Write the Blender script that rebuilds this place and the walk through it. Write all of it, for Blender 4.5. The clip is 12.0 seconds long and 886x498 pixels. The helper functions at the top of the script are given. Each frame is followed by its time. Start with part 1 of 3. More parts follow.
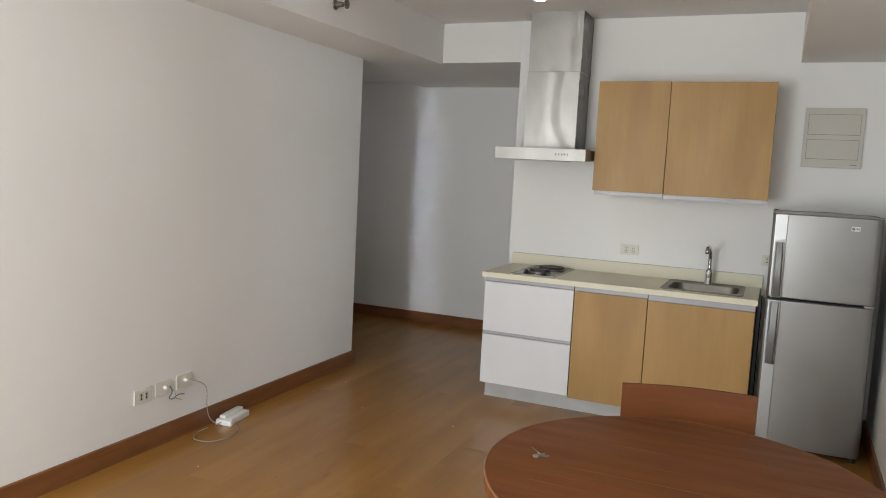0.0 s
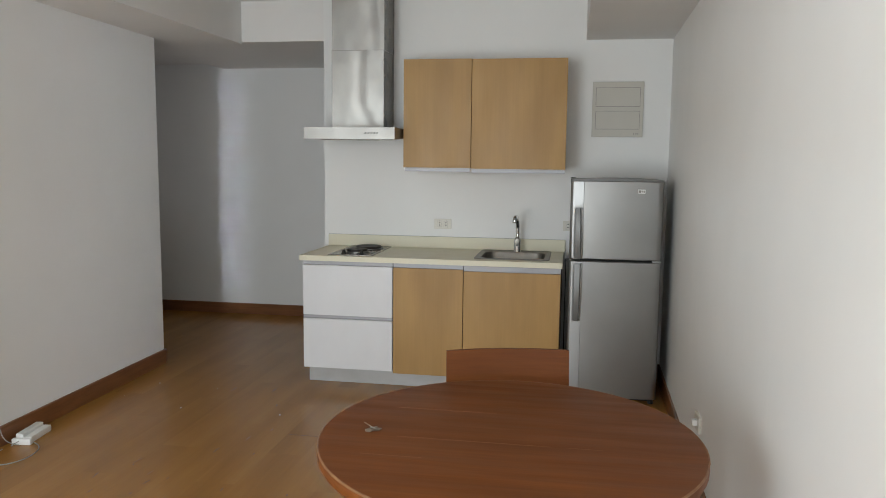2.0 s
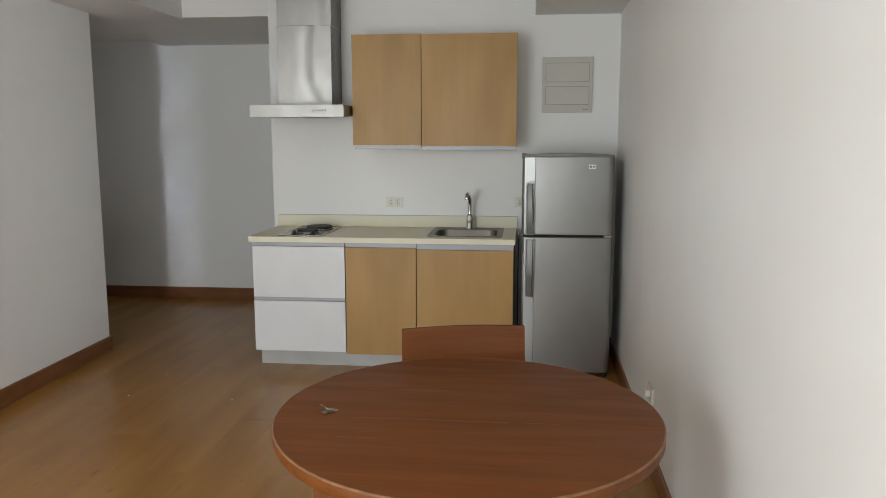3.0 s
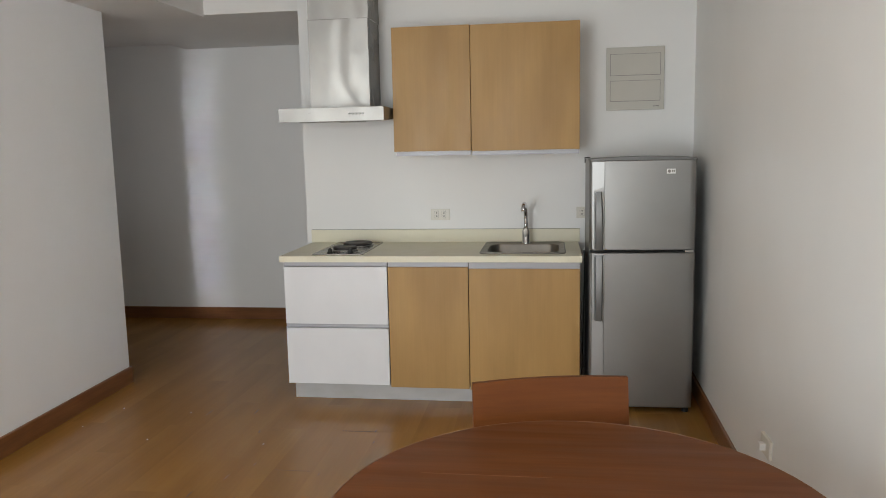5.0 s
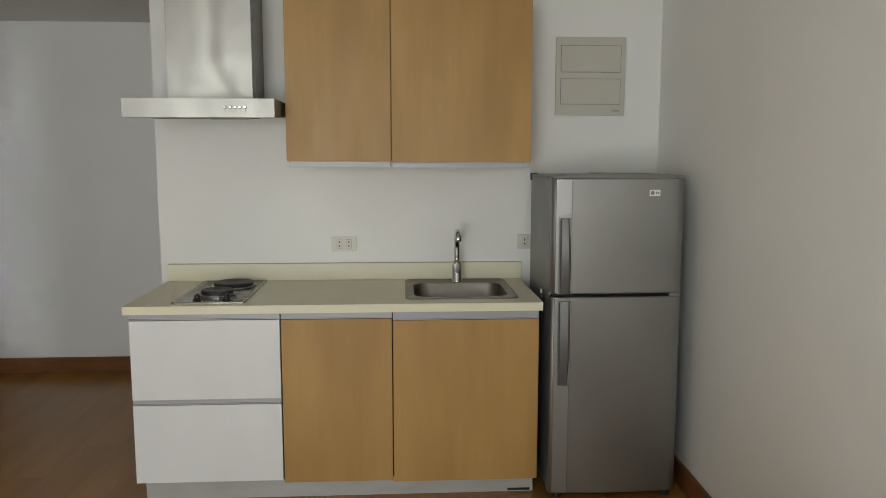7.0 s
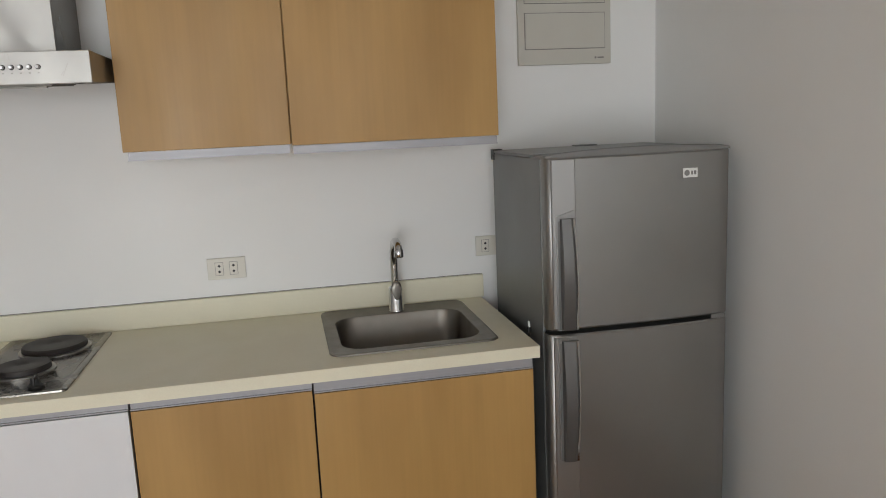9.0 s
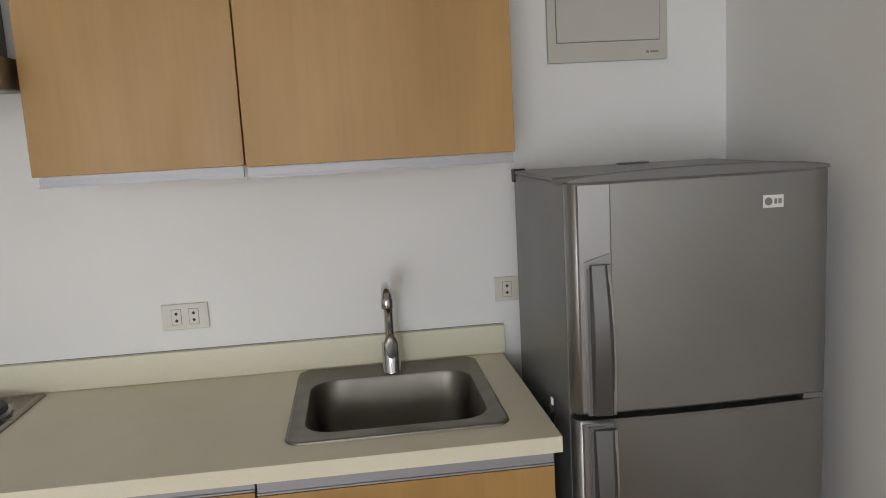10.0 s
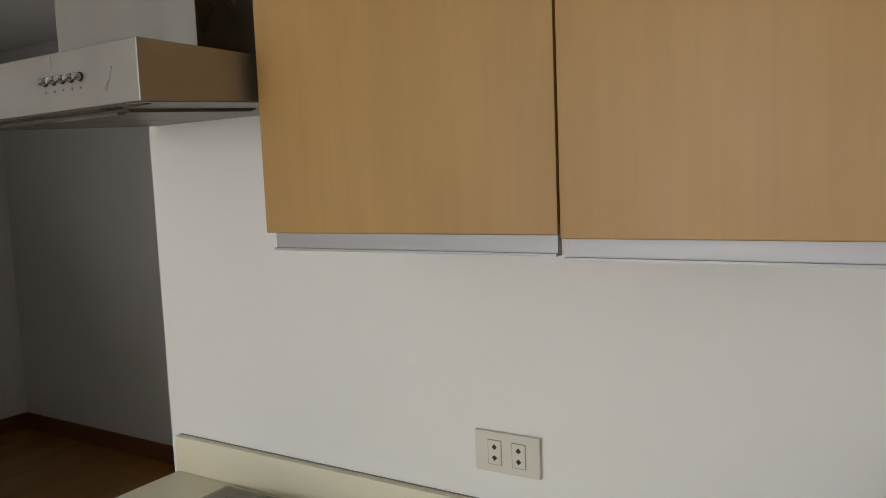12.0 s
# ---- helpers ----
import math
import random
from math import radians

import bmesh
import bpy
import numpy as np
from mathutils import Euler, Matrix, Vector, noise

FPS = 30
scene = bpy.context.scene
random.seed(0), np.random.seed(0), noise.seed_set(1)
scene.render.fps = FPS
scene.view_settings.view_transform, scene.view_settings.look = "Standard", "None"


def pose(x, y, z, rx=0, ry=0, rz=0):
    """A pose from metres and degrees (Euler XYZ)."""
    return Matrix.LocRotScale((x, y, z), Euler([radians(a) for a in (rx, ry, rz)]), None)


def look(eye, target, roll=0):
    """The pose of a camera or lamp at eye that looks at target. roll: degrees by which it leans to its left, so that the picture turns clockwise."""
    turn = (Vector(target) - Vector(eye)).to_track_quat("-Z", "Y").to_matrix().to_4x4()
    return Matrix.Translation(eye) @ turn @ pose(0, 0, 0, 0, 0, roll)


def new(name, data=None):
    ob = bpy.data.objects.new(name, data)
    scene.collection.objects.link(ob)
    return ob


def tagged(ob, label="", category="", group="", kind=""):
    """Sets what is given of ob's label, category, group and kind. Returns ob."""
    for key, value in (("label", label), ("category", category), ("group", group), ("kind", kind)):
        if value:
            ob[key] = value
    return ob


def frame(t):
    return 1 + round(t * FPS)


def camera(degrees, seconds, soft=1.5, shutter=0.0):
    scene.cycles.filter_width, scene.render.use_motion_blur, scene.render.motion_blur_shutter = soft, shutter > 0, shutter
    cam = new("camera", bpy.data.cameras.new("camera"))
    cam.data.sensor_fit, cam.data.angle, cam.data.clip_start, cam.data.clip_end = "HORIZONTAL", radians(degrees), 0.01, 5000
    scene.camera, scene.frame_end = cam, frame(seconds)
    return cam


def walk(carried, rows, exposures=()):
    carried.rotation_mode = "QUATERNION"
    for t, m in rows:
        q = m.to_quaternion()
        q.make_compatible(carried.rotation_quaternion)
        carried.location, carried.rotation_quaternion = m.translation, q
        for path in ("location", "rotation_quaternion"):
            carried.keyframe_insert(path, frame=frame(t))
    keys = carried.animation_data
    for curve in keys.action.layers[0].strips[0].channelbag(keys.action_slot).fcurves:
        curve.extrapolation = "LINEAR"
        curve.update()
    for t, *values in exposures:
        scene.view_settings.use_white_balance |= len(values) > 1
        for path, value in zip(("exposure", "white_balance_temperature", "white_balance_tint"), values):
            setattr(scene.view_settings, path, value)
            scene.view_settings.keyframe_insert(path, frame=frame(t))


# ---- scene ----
cam = camera(60.7, 12.0, 0.95)
PATH = [
    (0, (0.517, 0.602, 1.561), (-0.282, 2.424, 1.360), 3.0),
    (0.5, (0.510, 0.601, 1.566), (-0.167, 2.473, 1.374), 2.4),
    (1, (0.503, 0.612, 1.567), (-0.046, 2.526, 1.380), 1.8),
    (1.5, (0.507, 0.604, 1.566), (0.054, 2.542, 1.372), 1.1),
    (2, (0.502, 0.609, 1.535), (0.170, 2.568, 1.306), 0.6),
    (2.5, (0.498, 0.606, 1.520), (0.288, 2.575, 1.245), 0.2),
    (4.5, (0.378, 1.030, 1.543), (0.152, 2.997, 1.256), -1.0),
    (5, (0.283, 1.216, 1.522), (0.001, 3.177, 1.253), -1.2),
    (5.5, (0.094, 1.485, 1.553), (-0.033, 3.465, 1.303), -0.5),
    (6, (-0.034, 1.710, 1.511), (0.097, 3.691, 1.272), -0.1),
    (6.5, (-0.027, 2.033, 1.524), (0.086, 4.015, 1.283), -0.2),
    (7, (-0.149, 2.302, 1.522), (-0.037, 4.284, 1.276), -0.0),
    (8.8, (-0.251, 3.359, 1.551), (0.160, 5.288, 1.206), -2.2),
    (9, (-0.225, 3.465, 1.548), (0.178, 5.397, 1.209), -2.6),
    (9.5, (-0.075, 3.736, 1.538), (0.255, 5.683, 1.218), -3.1),
    (10, (0.060, 3.965, 1.535), (0.281, 5.930, 1.242), -3.2),
    (10.5, (0.125, 4.270, 1.533), (0.242, 6.250, 1.276), -2.7),
    (11, (0.167, 4.560, 1.555), (-0.068, 6.532, 1.317), -2.7),
    (11.5, (0.238, 4.787, 1.578), (-0.570, 6.605, 1.369), -2.1),
    (12, (0.165, 4.954, 1.569), (-0.890, 6.643, 1.376), -2.3),
]
EXPOSURES = [(0.0, 0.12, 6500, 8), (0.5, 0.06, 6500, 7), (1.0, 0.06, 6500, 6), (1.5, 0.07, 6500, 7), (2.0, -0.02, 6300, 6), (2.5, -0.09, 6350, 6), (4.5, 0.05, 6500, 6),
             (5.0, 0.09, 6500, 8), (5.5, -0.09, 6450, 8), (6.0, -0.42, 6450, 3), (6.5, -0.25, 6700, 3), (7.2, -0.15, 6700, 5), (8.8, 0.02, 6450, 9),
             (9.5, 0.05, 6450, 10), (10.5, 0.00, 6450, 10), (11.0, -0.05, 6500, 9), (11.5, -0.17, 6800, 7), (12.0, -0.02, 6700, 8)]
walk(cam, [(t, look(eye, target, roll)) for t, eye, target, roll in PATH], EXPOSURES)

# ---- world, sun, window light, added hall lamps ----
world = bpy.data.worlds.new("sky_world")
world.use_nodes = True
scene.world = world
_wn = world.node_tree.nodes
_sky = _wn.new("ShaderNodeTexSky")
_sky.sky_type = "NISHITA"
_sky.sun_disc = False
_sky.sun_elevation = radians(58)
_sky.sun_rotation = radians(20)
world.node_tree.links.new(_sky.outputs[0], _wn["Background"].inputs[0])
_wn["Background"].inputs[1].default_value = 0.1

sun_data = bpy.data.lights.new("sun", "SUN")
sun_data.energy, sun_data.angle, sun_data.color = 3.0, radians(0.5), (1.0, 0.95, 0.88)
sun = new("sun", sun_data)
sun.matrix_world = look((1.5, 4.0, 8.0), (0, 0, 0))


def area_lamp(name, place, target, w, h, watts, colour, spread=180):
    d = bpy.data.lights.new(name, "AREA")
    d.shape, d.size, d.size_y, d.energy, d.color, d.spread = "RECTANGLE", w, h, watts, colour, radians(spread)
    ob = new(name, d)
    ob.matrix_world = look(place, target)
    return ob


area_lamp("window_daylight", (-1.43, -0.38, 1.20), (-1.00, 3.0, 1.15), 1.40, 2.05, 94, (0.925, 0.955, 0.975))
area_lamp("window_daylight", (0.15, -0.38, 1.20), (-1.25, 3.0, 1.15), 1.22, 2.05, 22, (0.95, 0.96, 0.98))
# Added narrow-beam lamp that throws the bright band on the hall's back wall.
area_lamp("hall_band_lamp", (-1.05, -0.33, 1.30), (-3.04, 7.66, 1.30), 0.06, 2.55, 1.45, (0.85, 0.87, 1.0), 8)
# Added unseen lamp by the solid corridor wall, tilted up to lighten the ceiling.
area_lamp("corridor_fill", (-4.00, 5.82, 0.90), (-3.25, 7.05, 2.40), 0.80, 1.50, 1.15, (0.93, 0.90, 0.98), 100)

# ---- numbers of the plan ----
RX, LX, KY, CZ, BZ = 1.17, -2.415, 6.10, 2.71, 2.40
WY, HY, HXE, KXE, LYE = -0.60, 7.66, -4.86, -1.338, 5.77
SX = -2.88


def west(y):
    """The face of the west wall, which runs a little askew."""
    return -2.46 - 0.018 * (y - 3.4)


def east(y):
    """The face of the east wall."""
    return 1.156 - 0.020 * (KY - y)



# ---- materials ----
def material(name, colour, rough=0.5, metal=0.0, colour2=None, scale=(4, 4, 4), detail=4.0, bump=0.0, bump_scale=(60, 60, 60),
             bump_dist=0.001, fine=None, fine_scale=None, rough2=None, coat=0.0, per_object=0.0, spec=0.5, contrast=(0.3, 0.7), emission=0.0):
    m = bpy.data.materials.new(name)
    m.use_nodes = True
    n, l = m.node_tree.nodes, m.node_tree.links
    b = n["Principled BSDF"]
    b.inputs["Roughness"].default_value = rough
    b.inputs["Metallic"].default_value = metal
    b.inputs["Specular IOR Level"].default_value = spec
    b.inputs["Coat Weight"].default_value = coat
    b.inputs["Coat Roughness"].default_value = 0.15
    b.inputs["Base Color"].default_value = (*colour, 1)
    tc = n.new("ShaderNodeTexCoord")

    def noise_at(sc, det=4.0):
        mp = n.new("ShaderNodeMapping")
        mp.inputs["Scale"].default_value = sc
        l.new(tc.outputs["Object"], mp.inputs[0])
        t = n.new("ShaderNodeTexNoise")
        t.inputs["Scale"].default_value = 1.0
        t.inputs["Detail"].default_value = det
        if per_object:
            t.noise_dimensions = "4D"
            oi = n.new("ShaderNodeObjectInfo")
            mu = n.new("ShaderNodeMath")
            mu.operation = "MULTIPLY"
            mu.inputs[1].default_value = 37.0
            l.new(oi.outputs["Random"], mu.inputs[0])
            l.new(mu.outputs[0], t.inputs["W"])
        l.new(mp.outputs[0], t.inputs["Vector"])
        return t

    if colour2:
        t = noise_at(scale, detail)
        r = n.new("ShaderNodeMapRange")
        r.inputs["From Min"].default_value, r.inputs["From Max"].default_value = contrast
        l.new(t.outputs["Fac"], r.inputs["Value"])
        mix = n.new("ShaderNodeMix")
        mix.data_type = "RGBA"
        mix.inputs["A"].default_value = (*colour, 1)
        mix.inputs["B"].default_value = (*colour2, 1)
        l.new(r.outputs[0], mix.inputs["Factor"])
        out = mix.outputs["Result"]
        if fine:
            t2 = noise_at(fine_scale, 6.0)
            r2 = n.new("ShaderNodeMapRange")
            r2.inputs["From Min"].default_value, r2.inputs["From Max"].default_value = 0.35, 0.7
            r2.inputs["To Min"].default_value, r2.inputs["To Max"].default_value = 0.0, fine
            l.new(t2.outputs["Fac"], r2.inputs["Value"])
            mix2 = n.new("ShaderNodeMix")
            mix2.data_type = "RGBA"
            mix2.inputs["B"].default_value = (*(c * 0.45 for c in colour), 1)
            l.new(out, mix2.inputs["A"])
            l.new(r2.outputs[0], mix2.inputs["Factor"])
            out = mix2.outputs["Result"]
        if per_object:
            oi = n.new("ShaderNodeObjectInfo")
            r3 = n.new("ShaderNodeMapRange")
            r3.inputs["To Min"].default_value, r3.inputs["To Max"].default_value = 1 - per_object, 1 + per_object
            l.new(oi.outputs["Random"], r3.inputs["Value"])
            hs = n.new("ShaderNodeHueSaturation")
            l.new(r3.outputs[0], hs.inputs["Value"])
            l.new(out, hs.inputs["Color"])
            out = hs.outputs["Color"]
        l.new(out, b.inputs["Base Color"])
    if rough2 is not None:
        t = noise_at(tuple(s * 1.7 for s in scale), 5.0)
        r = n.new("ShaderNodeMapRange")
        r.inputs["From Min"].default_value, r.inputs["From Max"].default_value = 0.35, 0.65
        r.inputs["To Min"].default_value, r.inputs["To Max"].default_value = rough, rough2
        l.new(t.outputs["Fac"], r.inputs["Value"])
        l.new(r.outputs[0], b.inputs["Roughness"])
    if bump:
        t = noise_at(bump_scale, 3.0)
        bp = n.new("ShaderNodeBump")
        bp.inputs["Strength"].default_value = bump
        bp.inputs["Distance"].default_value = bump_dist
        l.new(t.outputs["Fac"], bp.inputs["Height"])
        l.new(bp.outputs[0], b.inputs["Normal"])
    if emission:
        b.inputs["Emission Color"].default_value = (1.0, 0.96, 0.9, 1)
        b.inputs["Emission Strength"].default_value = emission
    return m


M_WALL = material("wall_paint", (0.835, 0.838, 0.825), 0.42, colour2=(0.80, 0.803, 0.788), scale=(1.3, 1.3, 1.3), bump=0.35,
                  bump_scale=(14, 14, 5), bump_dist=0.002, rough2=0.55)
M_WALL_EAST = material("wall_paint_trowelled", (0.835, 0.838, 0.825), 0.36, colour2=(0.80, 0.803, 0.788), scale=(1.3, 1.3, 1.3), bump=0.55,
                       bump_scale=(1.5, 4.2, 0.55), bump_dist=0.010, rough2=0.50)
M_CEIL = material("ceiling_paint", (0.80, 0.792, 0.775), 0.8, colour2=(0.77, 0.762, 0.745), scale=(2, 2, 2), bump=0.2, bump_dist=0.001)
M_FLOOR = material("laminate_floor", (0.372, 0.180, 0.041), 0.26, colour2=(0.302, 0.141, 0.031), scale=(7, 0.9, 1), detail=0.6,
                   fine=0.16, fine_scale=(55, 4, 1), per_object=0.014, spec=0.45)
M_BASE = material("baseboard_wood", (0.235, 0.096, 0.035), 0.34, colour2=(0.175, 0.068, 0.025), scale=(3, 3, 30), fine=0.4, fine_scale=(6, 6, 90))
M_OAK = material("light_oak_veneer", (0.47, 0.282, 0.094), 0.42, colour2=(0.375, 0.213, 0.064), scale=(5.0, 5.0, 1.3), fine=0.11,
                 fine_scale=(90, 90, 2.2), rough2=0.5, contrast=(0.34, 0.66), per_object=0.03)
M_WHITE = material("white_laminate", (0.77, 0.78, 0.80), 0.28, colour2=(0.74, 0.75, 0.77), scale=(6, 6, 3))
M_CARCASS = material("carcass_board", (0.62, 0.60, 0.56), 0.5, colour2=(0.56, 0.54, 0.50), scale=(5, 5, 5))
M_ALU = material("brushed_aluminium", (0.40, 0.40, 0.42), 0.48, 0.45, colour2=(0.35, 0.35, 0.37), scale=(2, 2, 60), rough2=0.52)
M_KICK = material("kickboard_aluminium", (0.52, 0.52, 0.52), 0.5, 0.35, colour2=(0.44, 0.44, 0.43), scale=(5, 5, 12), rough2=0.6)
M_CREAM = material("cream_solid_surface", (0.79, 0.757, 0.595), 0.38, colour2=(0.77, 0.735, 0.575), scale=(9, 9, 9), fine=0.08,
                   fine_scale=(300, 300, 300), rough2=0.50)
M_STEEL = material("brushed_steel", (0.42, 0.412, 0.392), 0.36, 0.9, colour2=(0.355, 0.348, 0.33), scale=(5, 5, 3), rough2=0.48, bump=0.10,
                   bump_scale=(4, 4, 3), bump_dist=0.004)
M_SINK = material("sink_steel", (0.238, 0.222, 0.198), 0.36, 1.0, colour2=(0.200, 0.186, 0.165), scale=(9, 9, 9), rough2=0.48)
M_CHROME = material("chrome", (0.56, 0.56, 0.565), 0.10, 1.0)
M_FRIDGE = material("silver_fridge_enamel", (0.298, 0.295, 0.287), 0.30, 0.85, colour2=(0.267, 0.264, 0.257), scale=(3, 3, 3), rough2=0.40)
M_FSIDE = material("grey_fridge_side", (0.150, 0.154, 0.151), 0.36, 0.2, colour2=(0.195, 0.199, 0.198), scale=(4, 4, 4), bump=0.2,
                   bump_scale=(180, 180, 180), bump_dist=0.0006)
M_FTRIM = material("light_silver_trim", (0.33, 0.33, 0.325), 0.33, 0.85)
M_HANDLE = material("dark_handle_plastic", (0.115, 0.113, 0.109), 0.36, 0.5)
M_BLACK = material("black_plastic", (0.012, 0.012, 0.012), 0.45)
M_GASKET = material("dark_gap", (0.01, 0.009, 0.008), 0.7)
M_IRON = material("cast_iron_plate", (0.020, 0.017, 0.016), 0.55, 0.0, colour2=(0.034, 0.027, 0.024), scale=(30, 30, 30), bump=0.3,
                  bump_scale=(120, 120, 120), bump_dist=0.0005)
M_TABLE = material("cherry_table_veneer", (0.190, 0.059, 0.0105), 0.46, colour2=(0.128, 0.036, 0.0065), scale=(1.6, 17, 17), fine=0.35,
                   fine_scale=(3.5, 150, 150), rough2=0.56, contrast=(0.25, 0.75), bump=0.06, bump_scale=(5, 120, 120), bump_dist=0.0004, spec=0.27)
M_EDGE = material("pale_worn_edge", (0.27, 0.14, 0.062), 0.5, colour2=(0.15, 0.062, 0.024), scale=(20, 20, 20))
M_SOCKET = material("ivory_plastic", (0.70, 0.68, 0.61), 0.35, colour2=(0.67, 0.65, 0.58), scale=(20, 20, 20))
M_PANEL = material("ivory_breaker_enamel", (0.56, 0.545, 0.49), 0.4, colour2=(0.53, 0.515, 0.46), scale=(6, 6, 6))
M_PLASTIC = material("white_plastic", (0.78, 0.78, 0.76), 0.35)
M_CABLE = material("grey_cable", (0.30, 0.29, 0.27), 0.5)
M_BLUE = material("blue_grey_wire", (0.08, 0.10, 0.16), 0.5)
M_MARKWOOD = material("dark_gouged_wood", (0.115, 0.050, 0.018), 0.6)
M_SMEAR = material("steel_smear", (0.30, 0.29, 0.27), 0.5, 0.6)
M_CAP = material("grey_cap_plastic", (0.17, 0.17, 0.167), 0.4)
M_SUB = material("brown_core_board", (0.31, 0.158, 0.046), 0.4)
M_HOB = material("polished_hob_steel", (0.25, 0.235, 0.21), 0.20, 1.0, colour2=(0.20, 0.187, 0.168), scale=(9, 9, 9), rough2=0.30)
M_MARK = material("grey_print", (0.22, 0.21, 0.20), 0.5)
M_SCRATCH = material("pale_scratch", (0.225, 0.100, 0.042), 0.6)
# Dull filter steel; its dark colour also stands in for the underside's shade.
M_FILTER = material("dull_shaded_steel", (0.24, 0.225, 0.20), 0.45, 0.8, colour2=(0.19, 0.178, 0.158), scale=(9, 9, 9))
# Darker copy of the steel: shade beside the cupboard put into its colour.
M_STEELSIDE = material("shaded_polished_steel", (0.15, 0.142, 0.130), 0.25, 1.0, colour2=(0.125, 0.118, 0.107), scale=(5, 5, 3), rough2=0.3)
M_KEY = material("nickel_key", (0.42, 0.40, 0.36), 0.3, 1.0)
M_LAMP = material("lit_diffuser", (0.9, 0.9, 0.9), 0.5, emission=14.0)
M_FRAME = material("window_aluminium", (0.75, 0.75, 0.75), 0.35, 0.2)
M_GLASS = bpy.data.materials.new("clear_glass")
M_GLASS.use_nodes = True
_g = M_GLASS.node_tree.nodes["Principled BSDF"]
_g.inputs["Transmission Weight"].default_value = 1.0
_g.inputs["Roughness"].default_value = 0.0
_g.inputs["IOR"].default_value = 1.45

# ---- building helpers ----
ORIGIN = {}


def thing(name, at, label, category, group="", kind=""):
    e = new(name)
    e.empty_display_size = 0.1
    e.location = at
    ORIGIN[e.name] = Vector(at)
    return tagged(e, label, category, group, kind)


def link(name, bm, mat, parent=None, label="", smooth=False, angle=35):
    o = ORIGIN.get(parent.name, Vector((0, 0, 0))) if parent else Vector((0, 0, 0))
    bmesh.ops.recalc_face_normals(bm, faces=bm.faces)
    for v in bm.verts:
        v.co -= o
    me = bpy.data.meshes.new(name)
    bm.to_mesh(me)
    bm.free()
    me.materials.append(mat)
    if smooth:
        me.shade_smooth()
        me.set_sharp_from_angle(angle=radians(angle))
    ob = new(name, me)
    if parent:
        ob.parent = parent
    ORIGIN[ob.name] = o
    if label:
        ob["label"] = label
    return ob


part = link


def structure(name, bm, mat, label=""):
    ob = link(name, bm, mat)
    return tagged(ob, label, kind="structure")


def add_box(bm, x0, x1, y0, y1, z0, z1, bevel=0.0, seg=2):
    r = bmesh.ops.create_cube(bm, size=1.0)
    vs = r["verts"]
    for v in vs:
        v.co = Vector(((x0 + x1) / 2 + v.co.x * (x1 - x0), (y0 + y1) / 2 + v.co.y * (y1 - y0), (z0 + z1) / 2 + v.co.z * (z1 - z0)))
    if bevel:
        es = {e for v in vs for e in v.link_edges}
        bmesh.ops.bevel(bm, geom=list(es), offset=bevel, segments=seg, affect="EDGES", profile=0.6)
    return bm


def box(x0, x1, y0, y1, z0, z1, bevel=0.0, seg=2):
    return add_box(bmesh.new(), x0, x1, y0, y1, z0, z1, bevel, seg)


def add_cyl(bm, a, b, r, r2=None, seg=24):
    a, b = Vector(a), Vector(b)
    m = Matrix.Translation((a + b) / 2) @ (b - a).to_track_quat("Z", "Y").to_matrix().to_4x4()
    bmesh.ops.create_cone(bm, cap_ends=True, segments=seg, radius1=r, radius2=r if r2 is None else r2, depth=(b - a).length, matrix=m)
    return bm


def cyl(a, b, r, r2=None, seg=24):
    return add_cyl(bmesh.new(), a, b, r, r2, seg)


def lathe(profile, centre, seg=32):
    """A turned solid from (radius, height) pairs."""
    bm = bmesh.new()
    rings = []
    for r, z in profile:
        rings.append([bm.verts.new((centre[0] + r * math.cos(2 * math.pi * i / seg), centre[1] + r * math.sin(2 * math.pi * i / seg),
                                    centre[2] + z)) for i in range(seg)])
    for p, q in zip(rings, rings[1:]):
        for i in range(seg):
            bm.faces.new((p[i], p[(i + 1) % seg], q[(i + 1) % seg], q[i]))
    bm.faces.new(rings[0])
    bm.faces.new(rings[-1])
    return bm


def tube(points, r, seg=12, sub=8):
    """A smooth round tube through points."""
    pts = [Vector(p) for p in points]
    ext = [pts[0] * 2 - pts[1]] + pts + [pts[-1] * 2 - pts[-2]]
    line = []
    for i in range(1, len(ext) - 2):
        p0, p1, p2, p3 = ext[i - 1:i + 3]
        for k in range(sub):
            t = k / sub
            line.append(0.5 * (2 * p1 + (p2 - p0) * t + (2 * p0 - 5 * p1 + 4 * p2 - p3) * t * t + (3 * p1 - p0 - 3 * p2 + p3) * t ** 3))
    line.append(pts[-1])
    bm = bmesh.new()
    rings = []
    side = None
    for i, p in enumerate(line):
        d = (line[min(i + 1, len(line) - 1)] - line[max(i - 1, 0)]).normalized()
        if side is None:
            side = d.orthogonal().normalized()
        side = (side - d * side.dot(d)).normalized()
        up = d.cross(side)
        rings.append([bm.verts.new(p + (side * math.cos(2 * math.pi * k / seg) + up * math.sin(2 * math.pi * k / seg)) * r) for k in range(seg)])
    for p, q in zip(rings, rings[1:]):
        for k in range(seg):
            bm.faces.new((p[k], p[(k + 1) % seg], q[(k + 1) % seg], q[k]))
    bm.faces.new(rings[0])
    bm.faces.new(rings[-1])
    return bm


def moved(bm, m):
    bmesh.ops.transform(bm, matrix=m, verts=bm.verts)
    return bm


def rounded(cx, cy, hx, hy, r, n=6):
    """Corner-rounded rectangle outline."""
    out = []
    for sx, sy, a0 in ((1, 1, 0), (-1, 1, 90), (-1, -1, 180), (1, -1, 270)):
        for k in range(n + 1):
            a = radians(a0 + 90 * k / n)
            out.append((cx + sx * (hx - r) + r * math.cos(a), cy + sy * (hy - r) + r * math.sin(a)))
    return out


